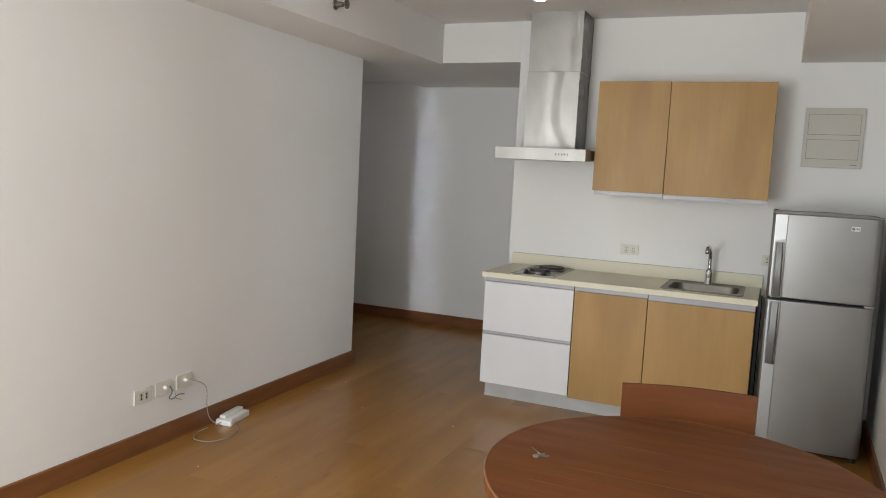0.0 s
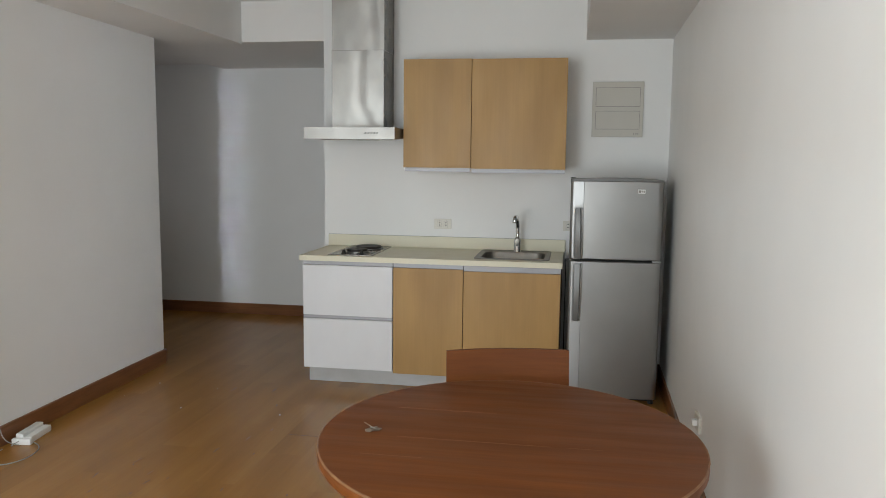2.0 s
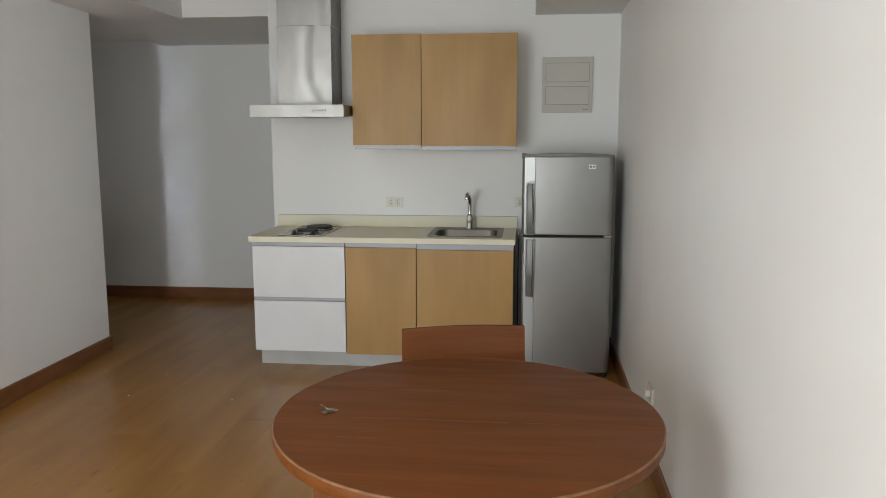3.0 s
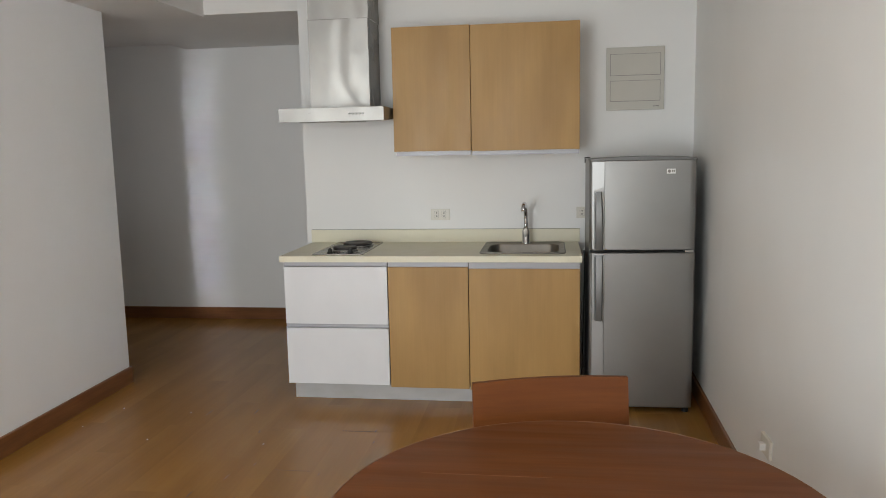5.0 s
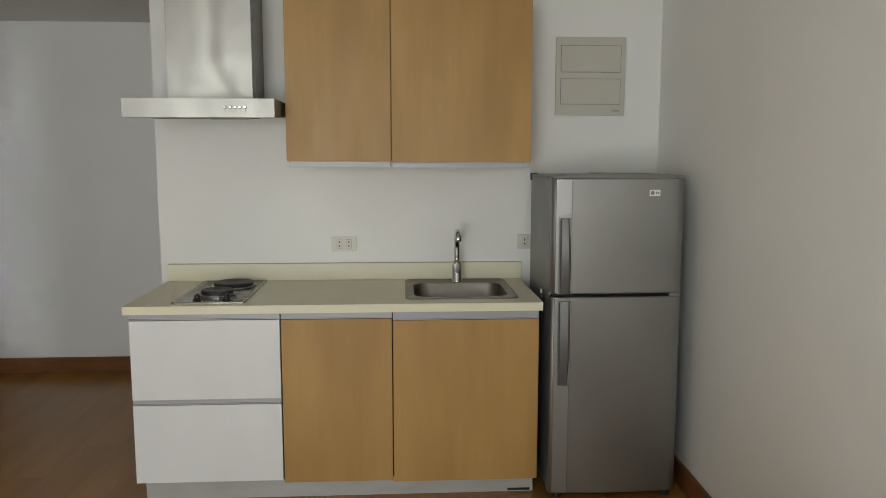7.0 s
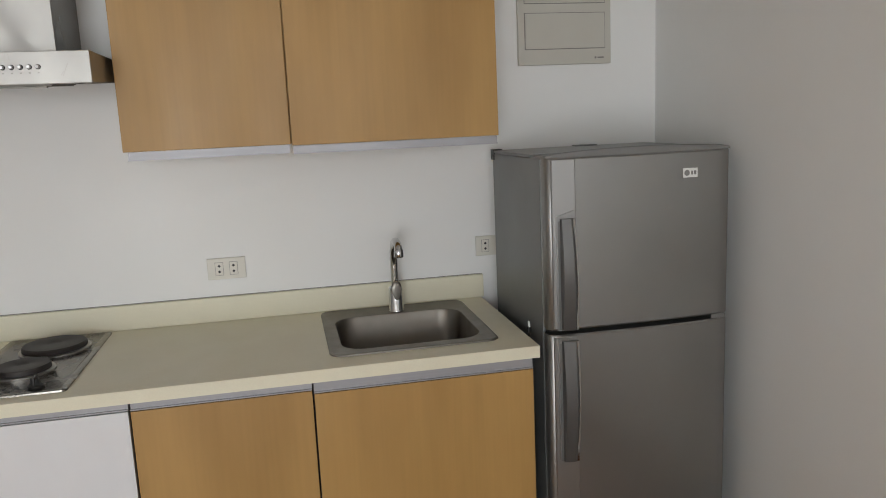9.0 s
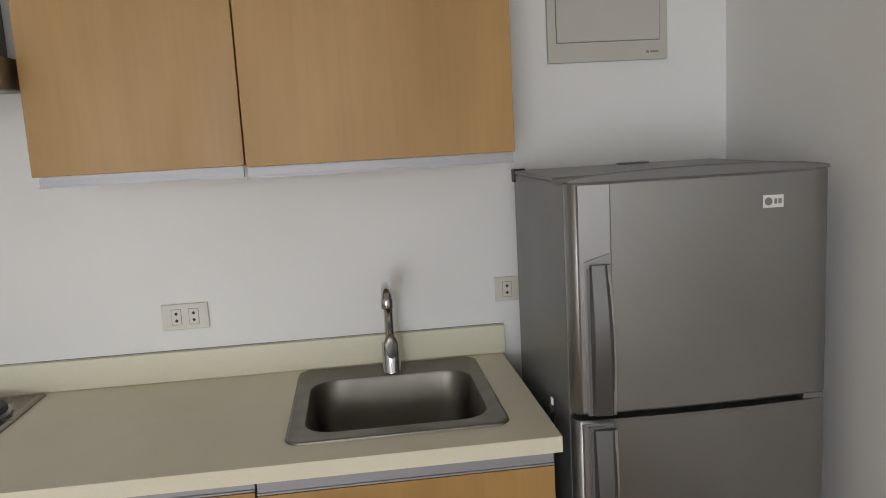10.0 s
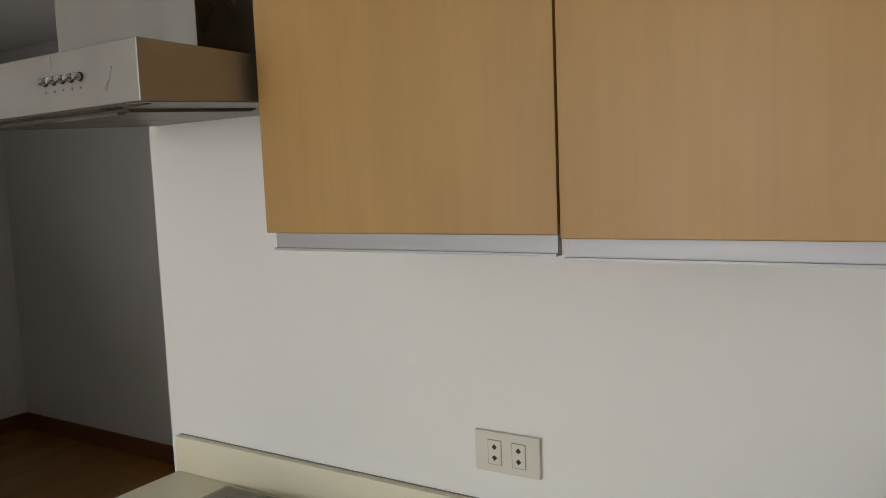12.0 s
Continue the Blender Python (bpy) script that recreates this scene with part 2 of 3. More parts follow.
def loops(bm, rings, cap_first=False, cap_last=False):
    vs = [[bm.verts.new(p) for p in ring] for ring in rings]
    n = len(vs[0])
    for p, q in zip(vs, vs[1:]):
        for i in range(n):
            bm.faces.new((p[i], p[(i + 1) % n], q[(i + 1) % n], q[i]))
    if cap_first:
        bm.faces.new(vs[0])
    if cap_last:
        bm.faces.new(vs[-1])
    return bm


# ---- structure ----
T = 0.15
bm = bmesh.new()
loops(bm, [[(east(WY - T), WY - T, z), (east(KY + T), KY + T, z), (east(KY) + T, KY + T, z), (east(KY) + T, WY - T, z)] for z in (0, CZ)], True, True)
structure("wall_east", bm, M_WALL_EAST, "white painted side wall beside the fridge")
bm = bmesh.new()
loops(bm, [[(west(WY - T) - T, WY - T, z), (west(WY - T), WY - T, z), (west(LYE), LYE, z), (west(LYE) - T, LYE, z)] for z in (0, CZ)], True, True)
structure("wall_west", bm, M_WALL, "white painted side wall ending at the hallway")
structure("wall_kitchen", box(KXE, RX, KY, KY + T, 0, CZ), M_WALL, "white painted kitchen wall behind counter and hood")
structure("wall_hall_side", box(KXE, KXE + T, KY + T, HY, 0, CZ), M_WALL)
structure("wall_hall_back", box(HXE - T, KXE + T, HY, HY + T, 0, CZ), M_WALL, "dim white painted wall at the back of the hallway")
structure("wall_hall_end", box(HXE - T, HXE, LYE - T, HY, 0, CZ), M_WALL)
structure("wall_hall_near", box(HXE, west(LYE) - T + 0.01, LYE - T, LYE - 0.001, 0, CZ), M_WALL)
bm = bmesh.new()
add_box(bm, -2.50, -2.16, WY - T, WY, 0, CZ)
add_box(bm, -0.70, -0.50, WY - T, WY, 0, CZ)
add_box(bm, 0.80, 1.10, WY - T, WY, 0, CZ)
for x0, x1 in ((-2.16, -0.70), (-0.50, 0.80)):
    add_box(bm, x0, x1, WY - T, WY, 2.25, CZ)
    add_box(bm, x0, x1, WY - T, WY, 0, 0.12)
structure("wall_window", bm, M_WALL, "white painted wall with the balcony windows")
structure("ceiling", box(-2.50, RX, WY, KY, CZ, CZ + 0.12), M_CEIL, "white painted ceiling")
bm = loops(bmesh.new(), [[(SX, WY + 0.002, z), (-2.165, WY + 0.002, z), (-1.980, KY, z), (SX, KY, z)] for z in (BZ, CZ)], True, True)
structure("soffit_west", bm, M_CEIL, "white boxed soffit along the side wall")
structure("soffit_hall", box(SX, KXE, KY, HY, BZ + 0.012, CZ), M_CEIL, "white dropped ceiling over the hallway")
structure("soffit_corridor", box(HXE, SX, LYE - 0.001, HY, 2.458, CZ), M_CEIL)
structure("beam_east", box(0.570, RX, WY + 0.002, KY, 2.388, CZ), M_CEIL, "white boxed beam over the fridge side")
bm = box(-2.95, RX + T, WY - T, LYE - T, -0.12, -0.0006)
add_box(bm, HXE - T, RX + T, LYE - T, HY + T, -0.12, -0.0006)
structure("subfloor", bm, M_SUB)


def baseboard(x0, x1, y0, y1):
    bm = box(x0, x1, y0, y1, 0, 0.106)
    top = [e for e in bm.edges if all(v.co.z > 0.1 for v in e.verts)]
    bmesh.ops.bevel(bm, geom=top, offset=0.004, segments=2, affect="EDGES")
    structure("baseboard", bm, M_BASE, "reddish-brown wooden baseboard along the wall")


bm = bmesh.new()
loops(bm, [[(west(WY) + 0.0005, WY, z), (west(WY) + d, WY, z), (west(LYE) + d, LYE + 0.014, z), (west(LYE) + 0.0005, LYE + 0.014, z)]
           for z, d in ((0, 0.014), (0.104, 0.014), (0.108, 0.010))], True, True)
structure("baseboard", bm, M_BASE, "reddish-brown wooden baseboard along the wall")
baseboard(HXE, west(LYE), LYE, LYE + 0.014)
baseboard(HXE, KXE, HY - 0.014, HY)
baseboard(HXE, HXE + 0.014, LYE + 0.014, HY - 0.014)
baseboard(KXE - 0.014, KXE, KY, HY - 0.014)
bm = bmesh.new()
loops(bm, [[(east(WY) - 0.0005, WY, z), (east(WY) - d, WY, z), (east(KY) - d, KY, z), (east(KY) - 0.0005, KY, z)]
           for z, d in ((0, 0.014), (0.104, 0.014), (0.108, 0.010))], True, True)
structure("baseboard", bm, M_BASE, "reddish-brown wooden baseboard along the wall")
baseboard(0.50, RX - 0.014, KY - 0.014, KY)
baseboard(-2.37, east(WY) - 0.014, WY, WY + 0.014)

# windows behind the walk
def window(name, x0, x1):
    win = thing(name, ((x0 + x1) / 2, WY - 0.1, 0.12), "", "", kind="structure")
    xm = (x0 + x1) / 2
    for a, b, z0, z1 in ((x0, x0 + 0.05, 0.12, 2.25), (x1 - 0.05, x1, 0.12, 2.25), (x0 + 0.05, x1 - 0.05, 0.12, 0.17), (x0 + 0.05, x1 - 0.05, 2.20, 2.25),
                         (xm - 0.025, xm + 0.025, 0.17, 2.20)):
        part("window_frame", box(a, b, WY - 0.11, WY - 0.06, z0, z1, 0.003), M_FRAME, win)
    for a, b in ((x0 + 0.05, xm - 0.025), (xm + 0.025, x1 - 0.05)):
        pane = part("pane", box(a, b, WY - 0.088, WY - 0.082, 0.17, 2.20), M_GLASS, win)
        pane.visible_shadow = False


window("window_1", -2.16, -0.70)
window("window_2", -0.50, 0.80)


# ---- kitchen base units ----
def strip(x0, x1, y, z0, z1, parent, name="handle_strip"):
    """An aluminium grip profile with a lip."""
    bm = box(x0, x1, y, y + 0.012, z0, z1)
    add_box(bm, x0, x1, y - 0.006, y + 0.001, z0, z0 + 0.0035)
    return part(name, bm, M_ALU, parent, "brushed aluminium grip strip")


def base_unit(name, x0, x1, label):
    t = thing(name, ((x0 + x1) / 2, 5.80, 0), label, "kitchen cabinet", "kitchen base units")
    bm = bmesh.new()
    add_box(bm, x0, x0 + 0.016, 5.495, 6.085, 0.115, 0.862)
    add_box(bm, x1 - 0.016, x1, 5.495, 6.085, 0.115, 0.862)
    add_box(bm, x0 + 0.016, x1 - 0.016, 5.495, 6.085, 0.115, 0.131)
    add_box(bm, x0 + 0.016, x1 - 0.016, 6.070, 6.085, 0.131, 0.862)
    part("body", bm, M_CARCASS, t)
    # Black sheet behind the fronts paints the shade seen in their gaps.
    part("shadow_gap", box(x0 - 0.0009, x1 + 0.0009, 5.4942, 5.4949, 0.118, 0.864), M_GASKET, t, "black sheet painting the shade between the fronts")
    return t


u = base_unit("drawer_cabinet", -1.290, -0.662, "two-drawer base unit with plain white fronts under the hob")
for z0, z1, top in ((0.489, 0.832, 0.8635), (0.121, 0.464, 0.4885)):
    d = part("drawer", box(-1.288, -0.6635, 5.475, 5.494, z0, z1, 0.0015), M_WHITE, u, "glossy white drawer front")
    strip(-1.288, -0.6635, 5.481, z1 + 0.0035, top, d)
u = base_unit("narrow_cabinet", -0.660, -0.186, "narrow base unit with light oak door")
d = part("door", box(-0.6575, -0.1885, 5.475, 5.494, 0.109, 0.831, 0.0015), M_OAK, u, "light oak veneer door")
strip(-0.6575, -0.1885, 5.481, 0.8335, 0.8635, d)
u = base_unit("sink_cabinet", -0.184, 0.448, "wide base unit with light oak door under the sink")
d = part("door", box(-0.1835, 0.445, 5.473, 5.492, 0.103, 0.822, 0.0015), M_OAK, u, "light oak veneer door, hung slightly lower")
strip(-0.1835, 0.445, 5.479, 0.8245, 0.8585, d)
t = thing("kickboard", (-0.42, 5.575, 0), "long grey aluminium-faced kickboard under the base units, worn at one end", "kickboard")
bm = box(-1.282, 0.445, 5.573, 5.588, 0.0, 0.114)
add_box(bm, -1.282, -1.268, 5.588, 6.07, 0.0, 0.114)
part("board", bm, M_KICK, t)
part("scuff", box(0.33, 0.432, 5.5722, 5.573, 0.004, 0.016), M_GASKET, t, "dark chipped patch")

# ---- worktop with cut-outs ----
SX0, SX1, SY0, SY1 = -0.130, 0.369, 5.531, 6.064
HX0, HX1, HY0, HY1 = -1.118, -0.809, 5.492, 6.066
t = thing("worktop", (-0.42, 5.77, 0.865), "cream solid-surface worktop over the base units", "worktop")
bm = bmesh.new()
WX0, WX1, WF, WB = -1.301, 0.456, 5.442, 6.098
i = 0.02
xs = (WX0, HX0 + i, HX1 - i, SX0 + i, SX1 - i, WX1)
add_box(bm, xs[0], xs[1], WF, WB, 0.865, 0.900)
add_box(bm, xs[1], xs[2], WF, HY0 + i, 0.865, 0.900)
add_box(bm, xs[1], xs[2], HY1 - i, WB, 0.865, 0.900)
add_box(bm, xs[2], xs[3], WF, WB, 0.865, 0.900)
add_box(bm, xs[3], xs[4], WF, SY0 + i, 0.865, 0.900)
add_box(bm, xs[3], xs[4], SY1 - i, WB, 0.865, 0.900)
add_box(bm, xs[4], xs[5], WF, WB, 0.865, 0.900)
bmesh.ops.remove_doubles(bm, verts=bm.verts, dist=0.0001)
inner = [f for f in bm.faces if sum(1 for e in f.edges if len(e.link_faces) > 2) >= 2 and abs(f.normal.x) > 0.9]
bmesh.ops.delete(bm, geom=inner, context="FACES_ONLY") if inner else None
part("slab", bm, M_CREAM, t)
part("upstand", box(-1.305, 0.466, 6.081, 6.0985, 0.9005, 0.984, 0.002), M_CREAM, t, "low cream upstand against the wall")
part("joint", box(-1.305, 0.466, 6.0975, 6.0995, 0.984, 0.9858), M_MARK, t, "dark sealant line along the wall")

# ---- hob ----
t = thing("hob", (-0.966, 5.77, 0.9), "two-plate electric hob with stainless plate set in the worktop", "hob")
hc = ((HX0 + HX1) / 2, (HY0 + HY1) / 2, (HX1 - HX0) / 2, (HY1 - HY0) / 2)
bm = bmesh.new()
loops(bm, [[(x, y, z) for x, y in rounded(hc[0], hc[1], hc[2] - ins, hc[3] - ins, max(0.012 - ins, 0.004))]
           for ins, z in ((0.0, 0.9005), (0.001, 0.9050), (0.004, 0.9065), (0.018, 0.9065), (0.022, 0.9035))], cap_last=True)
part("plate", bm, M_HOB, t, smooth=True)
for cx, cy, r in ((-0.945, 5.915, 0.092), (-0.972, 5.705, 0.072)):
    hp = part("hotplate", lathe([(r * 0.93, 0), (r, 0.003), (r, 0.013), (r * 0.96, 0.018), (r * 0.25, 0.018), (r * 0.22, 0.0165)], (cx, cy, 0.9065)),
              M_IRON, t, "dark cast-iron hotplate", smooth=True)
    part("ring", lathe([(r + 0.004, 0), (r + 0.010, 0.0), (r + 0.010, 0.004), (r + 0.004, 0.005)], (cx, cy, 0.9036)), M_STEEL, hp, smooth=True)
for x in (-1.020, -0.895):
    bm = lathe([(0.019, 0), (0.019, 0.006), (0.013, 0.010), (0.011, 0.024), (0.008, 0.027)], (x, 5.545, 0.9036), 20)
    add_box(bm, x - 0.003, x + 0.003, 5.527, 5.563, 0.912, 0.934, 0.001)
    part("knob", bm, M_BLACK, t, "black plastic control knob", smooth=True)
for x in (-0.975, -0.942):
    part("indicator", cyl((x, 5.552, 0.9036), (x, 5.552, 0.9055), 0.0045, seg=12), M_BLACK, t)

# ---- sink and tap ----
t = thing("sink", (0.12, 5.79, 0.9), "stainless single-bowl sink with rounded corners set in the worktop", "sink")
sc = ((SX0 + SX1) / 2, (SY0 + SY1) / 2, (SX1 - SX0) / 2, (SY1 - SY0) / 2)
bc = (0.121, 5.771, 0.213, 0.186)
bm = bmesh.new()
loops(bm, [[(x, y, z) for x, y in rounded(sc[0], sc[1], sc[2] - q, sc[3] - q, 0.040 - q)] for q, z in ((0, 0.9005), (0.0015, 0.9045), (0.008, 0.9055), (0.012, 0.9035))]
      + [[(x, y, z) for x, y in rounded(bc[0], bc[1], bc[2] - q, bc[3] - q, 0.068)] for q, z in
         ((-0.004, 0.9035), (0.001, 0.9020), (0.004, 0.895), (0.012, 0.80), (0.020, 0.762), (0.040, 0.748), (0.080, 0.745))], cap_last=True)
part("basin", bm, M_SINK, t, "brushed steel bowl and rim", smooth=True)
part("drain", lathe([(0.042, 0), (0.042, 0.003), (0.030, 0.0035), (0.026, 0.001), (0.008, 0.001)], (0.12, 5.765, 0.7455)), M_CHROME, t, smooth=True)
t = thing("kitchen_tap", (0.128, 5.990, 0.9035), "tall chrome swan-neck mixer tap behind the sink", "tap")
part("base", lathe([(0.027, 0), (0.027, 0.003), (0.0250, 0.006), (0.0245, 0.076), (0.0225, 0.083), (0.0145, 0.088)], (0.128, 5.990, 0.9035)), M_CHROME, t, smooth=True)
part("spout", tube([(0.128, 5.990, 0.975), (0.128, 5.990, 1.04), (0.1275, 5.984, 1.094), (0.126, 5.955, 1.137), (0.1235, 5.905, 1.158),
                    (0.121, 5.850, 1.161), (0.1200, 5.820, 1.154), (0.1195, 5.808, 1.138)], 0.0130, 16), M_CHROME, t, smooth=True)
part("nozzle", lathe([(0.0120, 0.027), (0.0150, 0.022), (0.0155, 0.004), (0.0140, 0.0)], (0.1195, 5.807, 1.122), 24), M_CHROME, t, smooth=True, angle=50)
bm = bmesh.new()
loops(bm, [[(0.128 + a * math.cos(k * math.pi / 8) * (1 + 0.22 * math.sin(k * math.pi / 8)), y, 0.983 + z0 + b * math.sin(k * math.pi / 8)) for k in range(16)]
           for a, b, y, z0 in ((0.012, 0.020, 5.969, 0.002), (0.016, 0.029, 5.966, 0.001), (0.0175, 0.032, 5.962, -0.002), (0.0155, 0.030, 5.958, -0.006),
                               (0.009, 0.022, 5.957, -0.009))], True, True)
part("lever", bm, M_SINK, t, "oval chrome lever", smooth=True)

# ---- upper cupboard ----
t = thing("wall_cupboard", (-0.1, 5.95, 1.49), "two-door light oak wall cupboard on the kitchen wall", "cupboard")
part("body", box(-0.658, 0.450, 5.797, 6.0985, 1.496, 2.228, 0.0015), M_OAK, t, "light oak cupboard body")
d = part("door", box(-0.660, -0.1895, 5.777, 5.7955, 1.494, 2.229, 0.0015), M_OAK, t, "narrower light oak door")
strip(-0.648, -0.193, 5.785, 1.468, 1.493, d)
d = part("door", box(-0.1855, 0.452, 5.775, 5.7935, 1.490, 2.226, 0.0015), M_OAK, t, "wider light oak door")
strip(-0.183, 0.449, 5.785, 1.464, 1.489, d)

# ---- hood ----
def sloped(bm, below=9.0):
    """Lifts what lies under the given height towards the wall: the hood's underside rises to the back."""
    for v in bm.verts:
        if v.co.z < below:
            v.co.z += 0.029 * (v.co.y - 5.586) / 0.5125
    return bm


t = thing("cooker_hood", (-0.99, 5.85, 1.67), "stainless chimney cooker hood with a creased duct cover above the hob", "cooker hood")
bm = bmesh.new()
add_box(bm, -1.313, -0.677, 5.587, 6.0985, 1.674, 1.755, 0.0015)
sloped(bm, 1.70)
part("canopy", bm, M_STEEL, t, "scratched stainless canopy")


def duct(x0, x1, y0, z0, z1, name, crease):
    """A bent sheet-steel cover whose front is dented along a slanting line."""
    bm = bmesh.new()
    nx, nz = 36, 40
    g = []
    for a in range(nx + 1):
        col = []
        for c in range(nz + 1):
            u_, v_ = a / nx, c / nz
            line = 0.80 - 0.06 * v_ if crease[0] else 0.46 + 0.38 * math.exp(-6 * v_) + 0.10 * v_ * v_
            d_ = (u_ - line) / 0.10
            env = min(1.0, 8 * u_ * (1 - u_))
            dent = 0.0024 * env * math.exp(-d_ * d_) - 0.0015 * env * math.exp(-((u_ - line - 0.17) / 0.09) ** 2)
            dent += 0.0009 * env * noise.noise(Vector((u_ * 3.5, v_ * 5, crease[0] * 9)))
            dent += 0.0005 * env * math.exp(-v_ * 9) * math.sin(u_ * 21)
            col.append(bm.verts.new((x0 + (x1 - x0) * u_, y0 + dent, z0 + (z1 - z0) * v_)))
        g.append(col)
    for a in range(nx):
        for c in range(nz):
            bm.faces.new((g[a][c], g[a + 1][c], g[a + 1][c + 1], g[a][c + 1]))
    d = part(name, bm, M_STEEL, t, "dented stainless duct cover", smooth=True)
    # Sides take the darkened steel, so their shade is painted in.
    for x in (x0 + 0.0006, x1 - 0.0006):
        part("side_sheet", box(x - 0.0005, x + 0.0005, y0 + 0.0008, 6.097, z0, z1), M_STEELSIDE, d, "polished side sheet, shade put into its colour")
    return d


duct(-1.180, -0.806, 5.797, 1.755, 2.292, "lower_duct", (0.0, 0.0, 0.0))
duct(-1.177, -0.803, 5.8000, 2.2925, 2.7030, "upper_duct", (1.0, 0.0, 0.0))
part("seam", box(-1.180, -0.806, 5.7962, 5.7968, 2.2885, 2.2925), M_MARK, t, "thin seam between the duct covers")
for k in range(5):
    x = -0.882 + k * 0.0205
    b_ = part("button", moved(lathe([(0.0052, 0), (0.0052, 0.009), (0.0038, 0.011)], (0, 0, 0), 12), pose(x, 5.5865, 1.7165, 90, 0, 0)), M_CHROME, t,
              "small chrome push button", smooth=True)
    part("collar", moved(lathe([(0.0066, 0), (0.0066, 0.0012)], (0, 0, 0), 12), pose(x, 5.5865, 1.7165, 90, 0, 0)), M_GASKET, b_)
    part("symbol", box(x - 0.002, x + 0.002, 5.5855, 5.586, 1.7005, 1.7035), M_MARK, t)
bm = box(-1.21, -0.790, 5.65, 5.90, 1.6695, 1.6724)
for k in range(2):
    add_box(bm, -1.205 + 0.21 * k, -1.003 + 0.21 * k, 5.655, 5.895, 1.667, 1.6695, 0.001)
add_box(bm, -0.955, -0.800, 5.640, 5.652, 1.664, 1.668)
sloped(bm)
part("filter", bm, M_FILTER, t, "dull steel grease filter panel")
# Thin plate that darkens the canopy's underside by colour.
part("underside", sloped(box(-1.311, -0.679, 5.597, 6.096, 1.6725, 1.6736)), M_FILTER, t, "steel underside plate, shade put into its colour")
for x in (-0.78, -0.72):
    part("vent_slot", sloped(box(x - 0.018, x + 0.018, 5.612, 5.622, 1.6715, 1.6724)), M_GASKET, t)
for sx, sz, sl, ang in ((-0.737, 1.708, 0.034, 24), (-0.745, 1.699, 0.014, 40), (-0.865, 1.742, 0.016, -4), (-1.12, 1.725, 0.05, 78)):
    part("scratch", moved(box(-0.0004, 0.0004, -0.0003, 0.0003, -sl / 2, sl / 2), pose(sx, 5.5868, sz, 0, ang, 0)), M_SMEAR, t)
t.location.z += 0.006


# ---- electrical plates on the kitchen wall ----
def wall_plate(name, cx, cz, w, h, y, cells, label):
    t = thing(name, (cx, y, cz), label, "wall socket", "kitchen wall sockets")
    part("plate", box(cx - w / 2, cx + w / 2, y - 0.009, y - 0.0005, cz - h / 2, cz + h / 2, 0.002), M_SOCKET, t)
    for dx in cells:
        c = part("outlet", box(cx + dx - 0.0125, cx + dx + 0.0125, y - 0.0108, y - 0.009, cz - 0.0215, cz + 0.0215, 0.0008), M_SOCKET, t)
        part("outlet_gap", box(cx + dx - 0.0136, cx + dx + 0.0136, y - 0.0094, y - 0.0089, cz - 0.0226, cz + 0.0226), M_MARK, c)
        for dz, d_ in ((0.010, 1), (-0.010, -1)):
            bm = bmesh.new()
            loops(bm, [[(cx + dx + 0.0054 * math.cos(radians(90 * d_ + a)), yy, cz + dz + 0.0054 * math.sin(radians(90 * d_ + a))) for a in (0, 95, 180, 265)]
                       for yy in (y - 0.0112, y - 0.0102)], True, True)
            part("hole", bm, M_BLACK, c)
    return t


wall_plate("wall_socket", -0.431, 1.0805, 0.126, 0.073, KY, (-0.0235, 0.0235), "ivory double wall socket above the worktop")
wall_plate("wall_socket", 0.483, 1.0870, 0.076, 0.072, KY, (-0.003,), "ivory single wall socket half behind the fridge")

# ---- breaker panel ----
t = thing("breaker_panel", (0.803, KY, 1.718), "ivory metal breaker panel with two flaps above the fridge", "electrical panel")
bm = box(0.624, 0.972, 6.082, 6.0995, 1.720, 2.100, 0.003)
part("frame", bm, M_PANEL, t)
for z0, z1 in ((1.931, 2.058), (1.775, 1.897)):
    part("recess", box(0.647, 0.949, 6.0812, 6.0822, z0 - 0.002, z1 + 0.002), M_MARK, t)
    part("flap", box(0.6495, 0.9465, 6.0775, 6.0812, z0 + 0.0005, z1 - 0.0005, 0.001), M_PANEL, t, "ivory hinged flap")
part("print", box(0.909, 0.916, 6.0814, 6.082, 1.738, 1.745), M_MARK, t)
part("print", box(0.920, 0.944, 6.0814, 6.082, 1.739, 1.744), M_MARK, t)


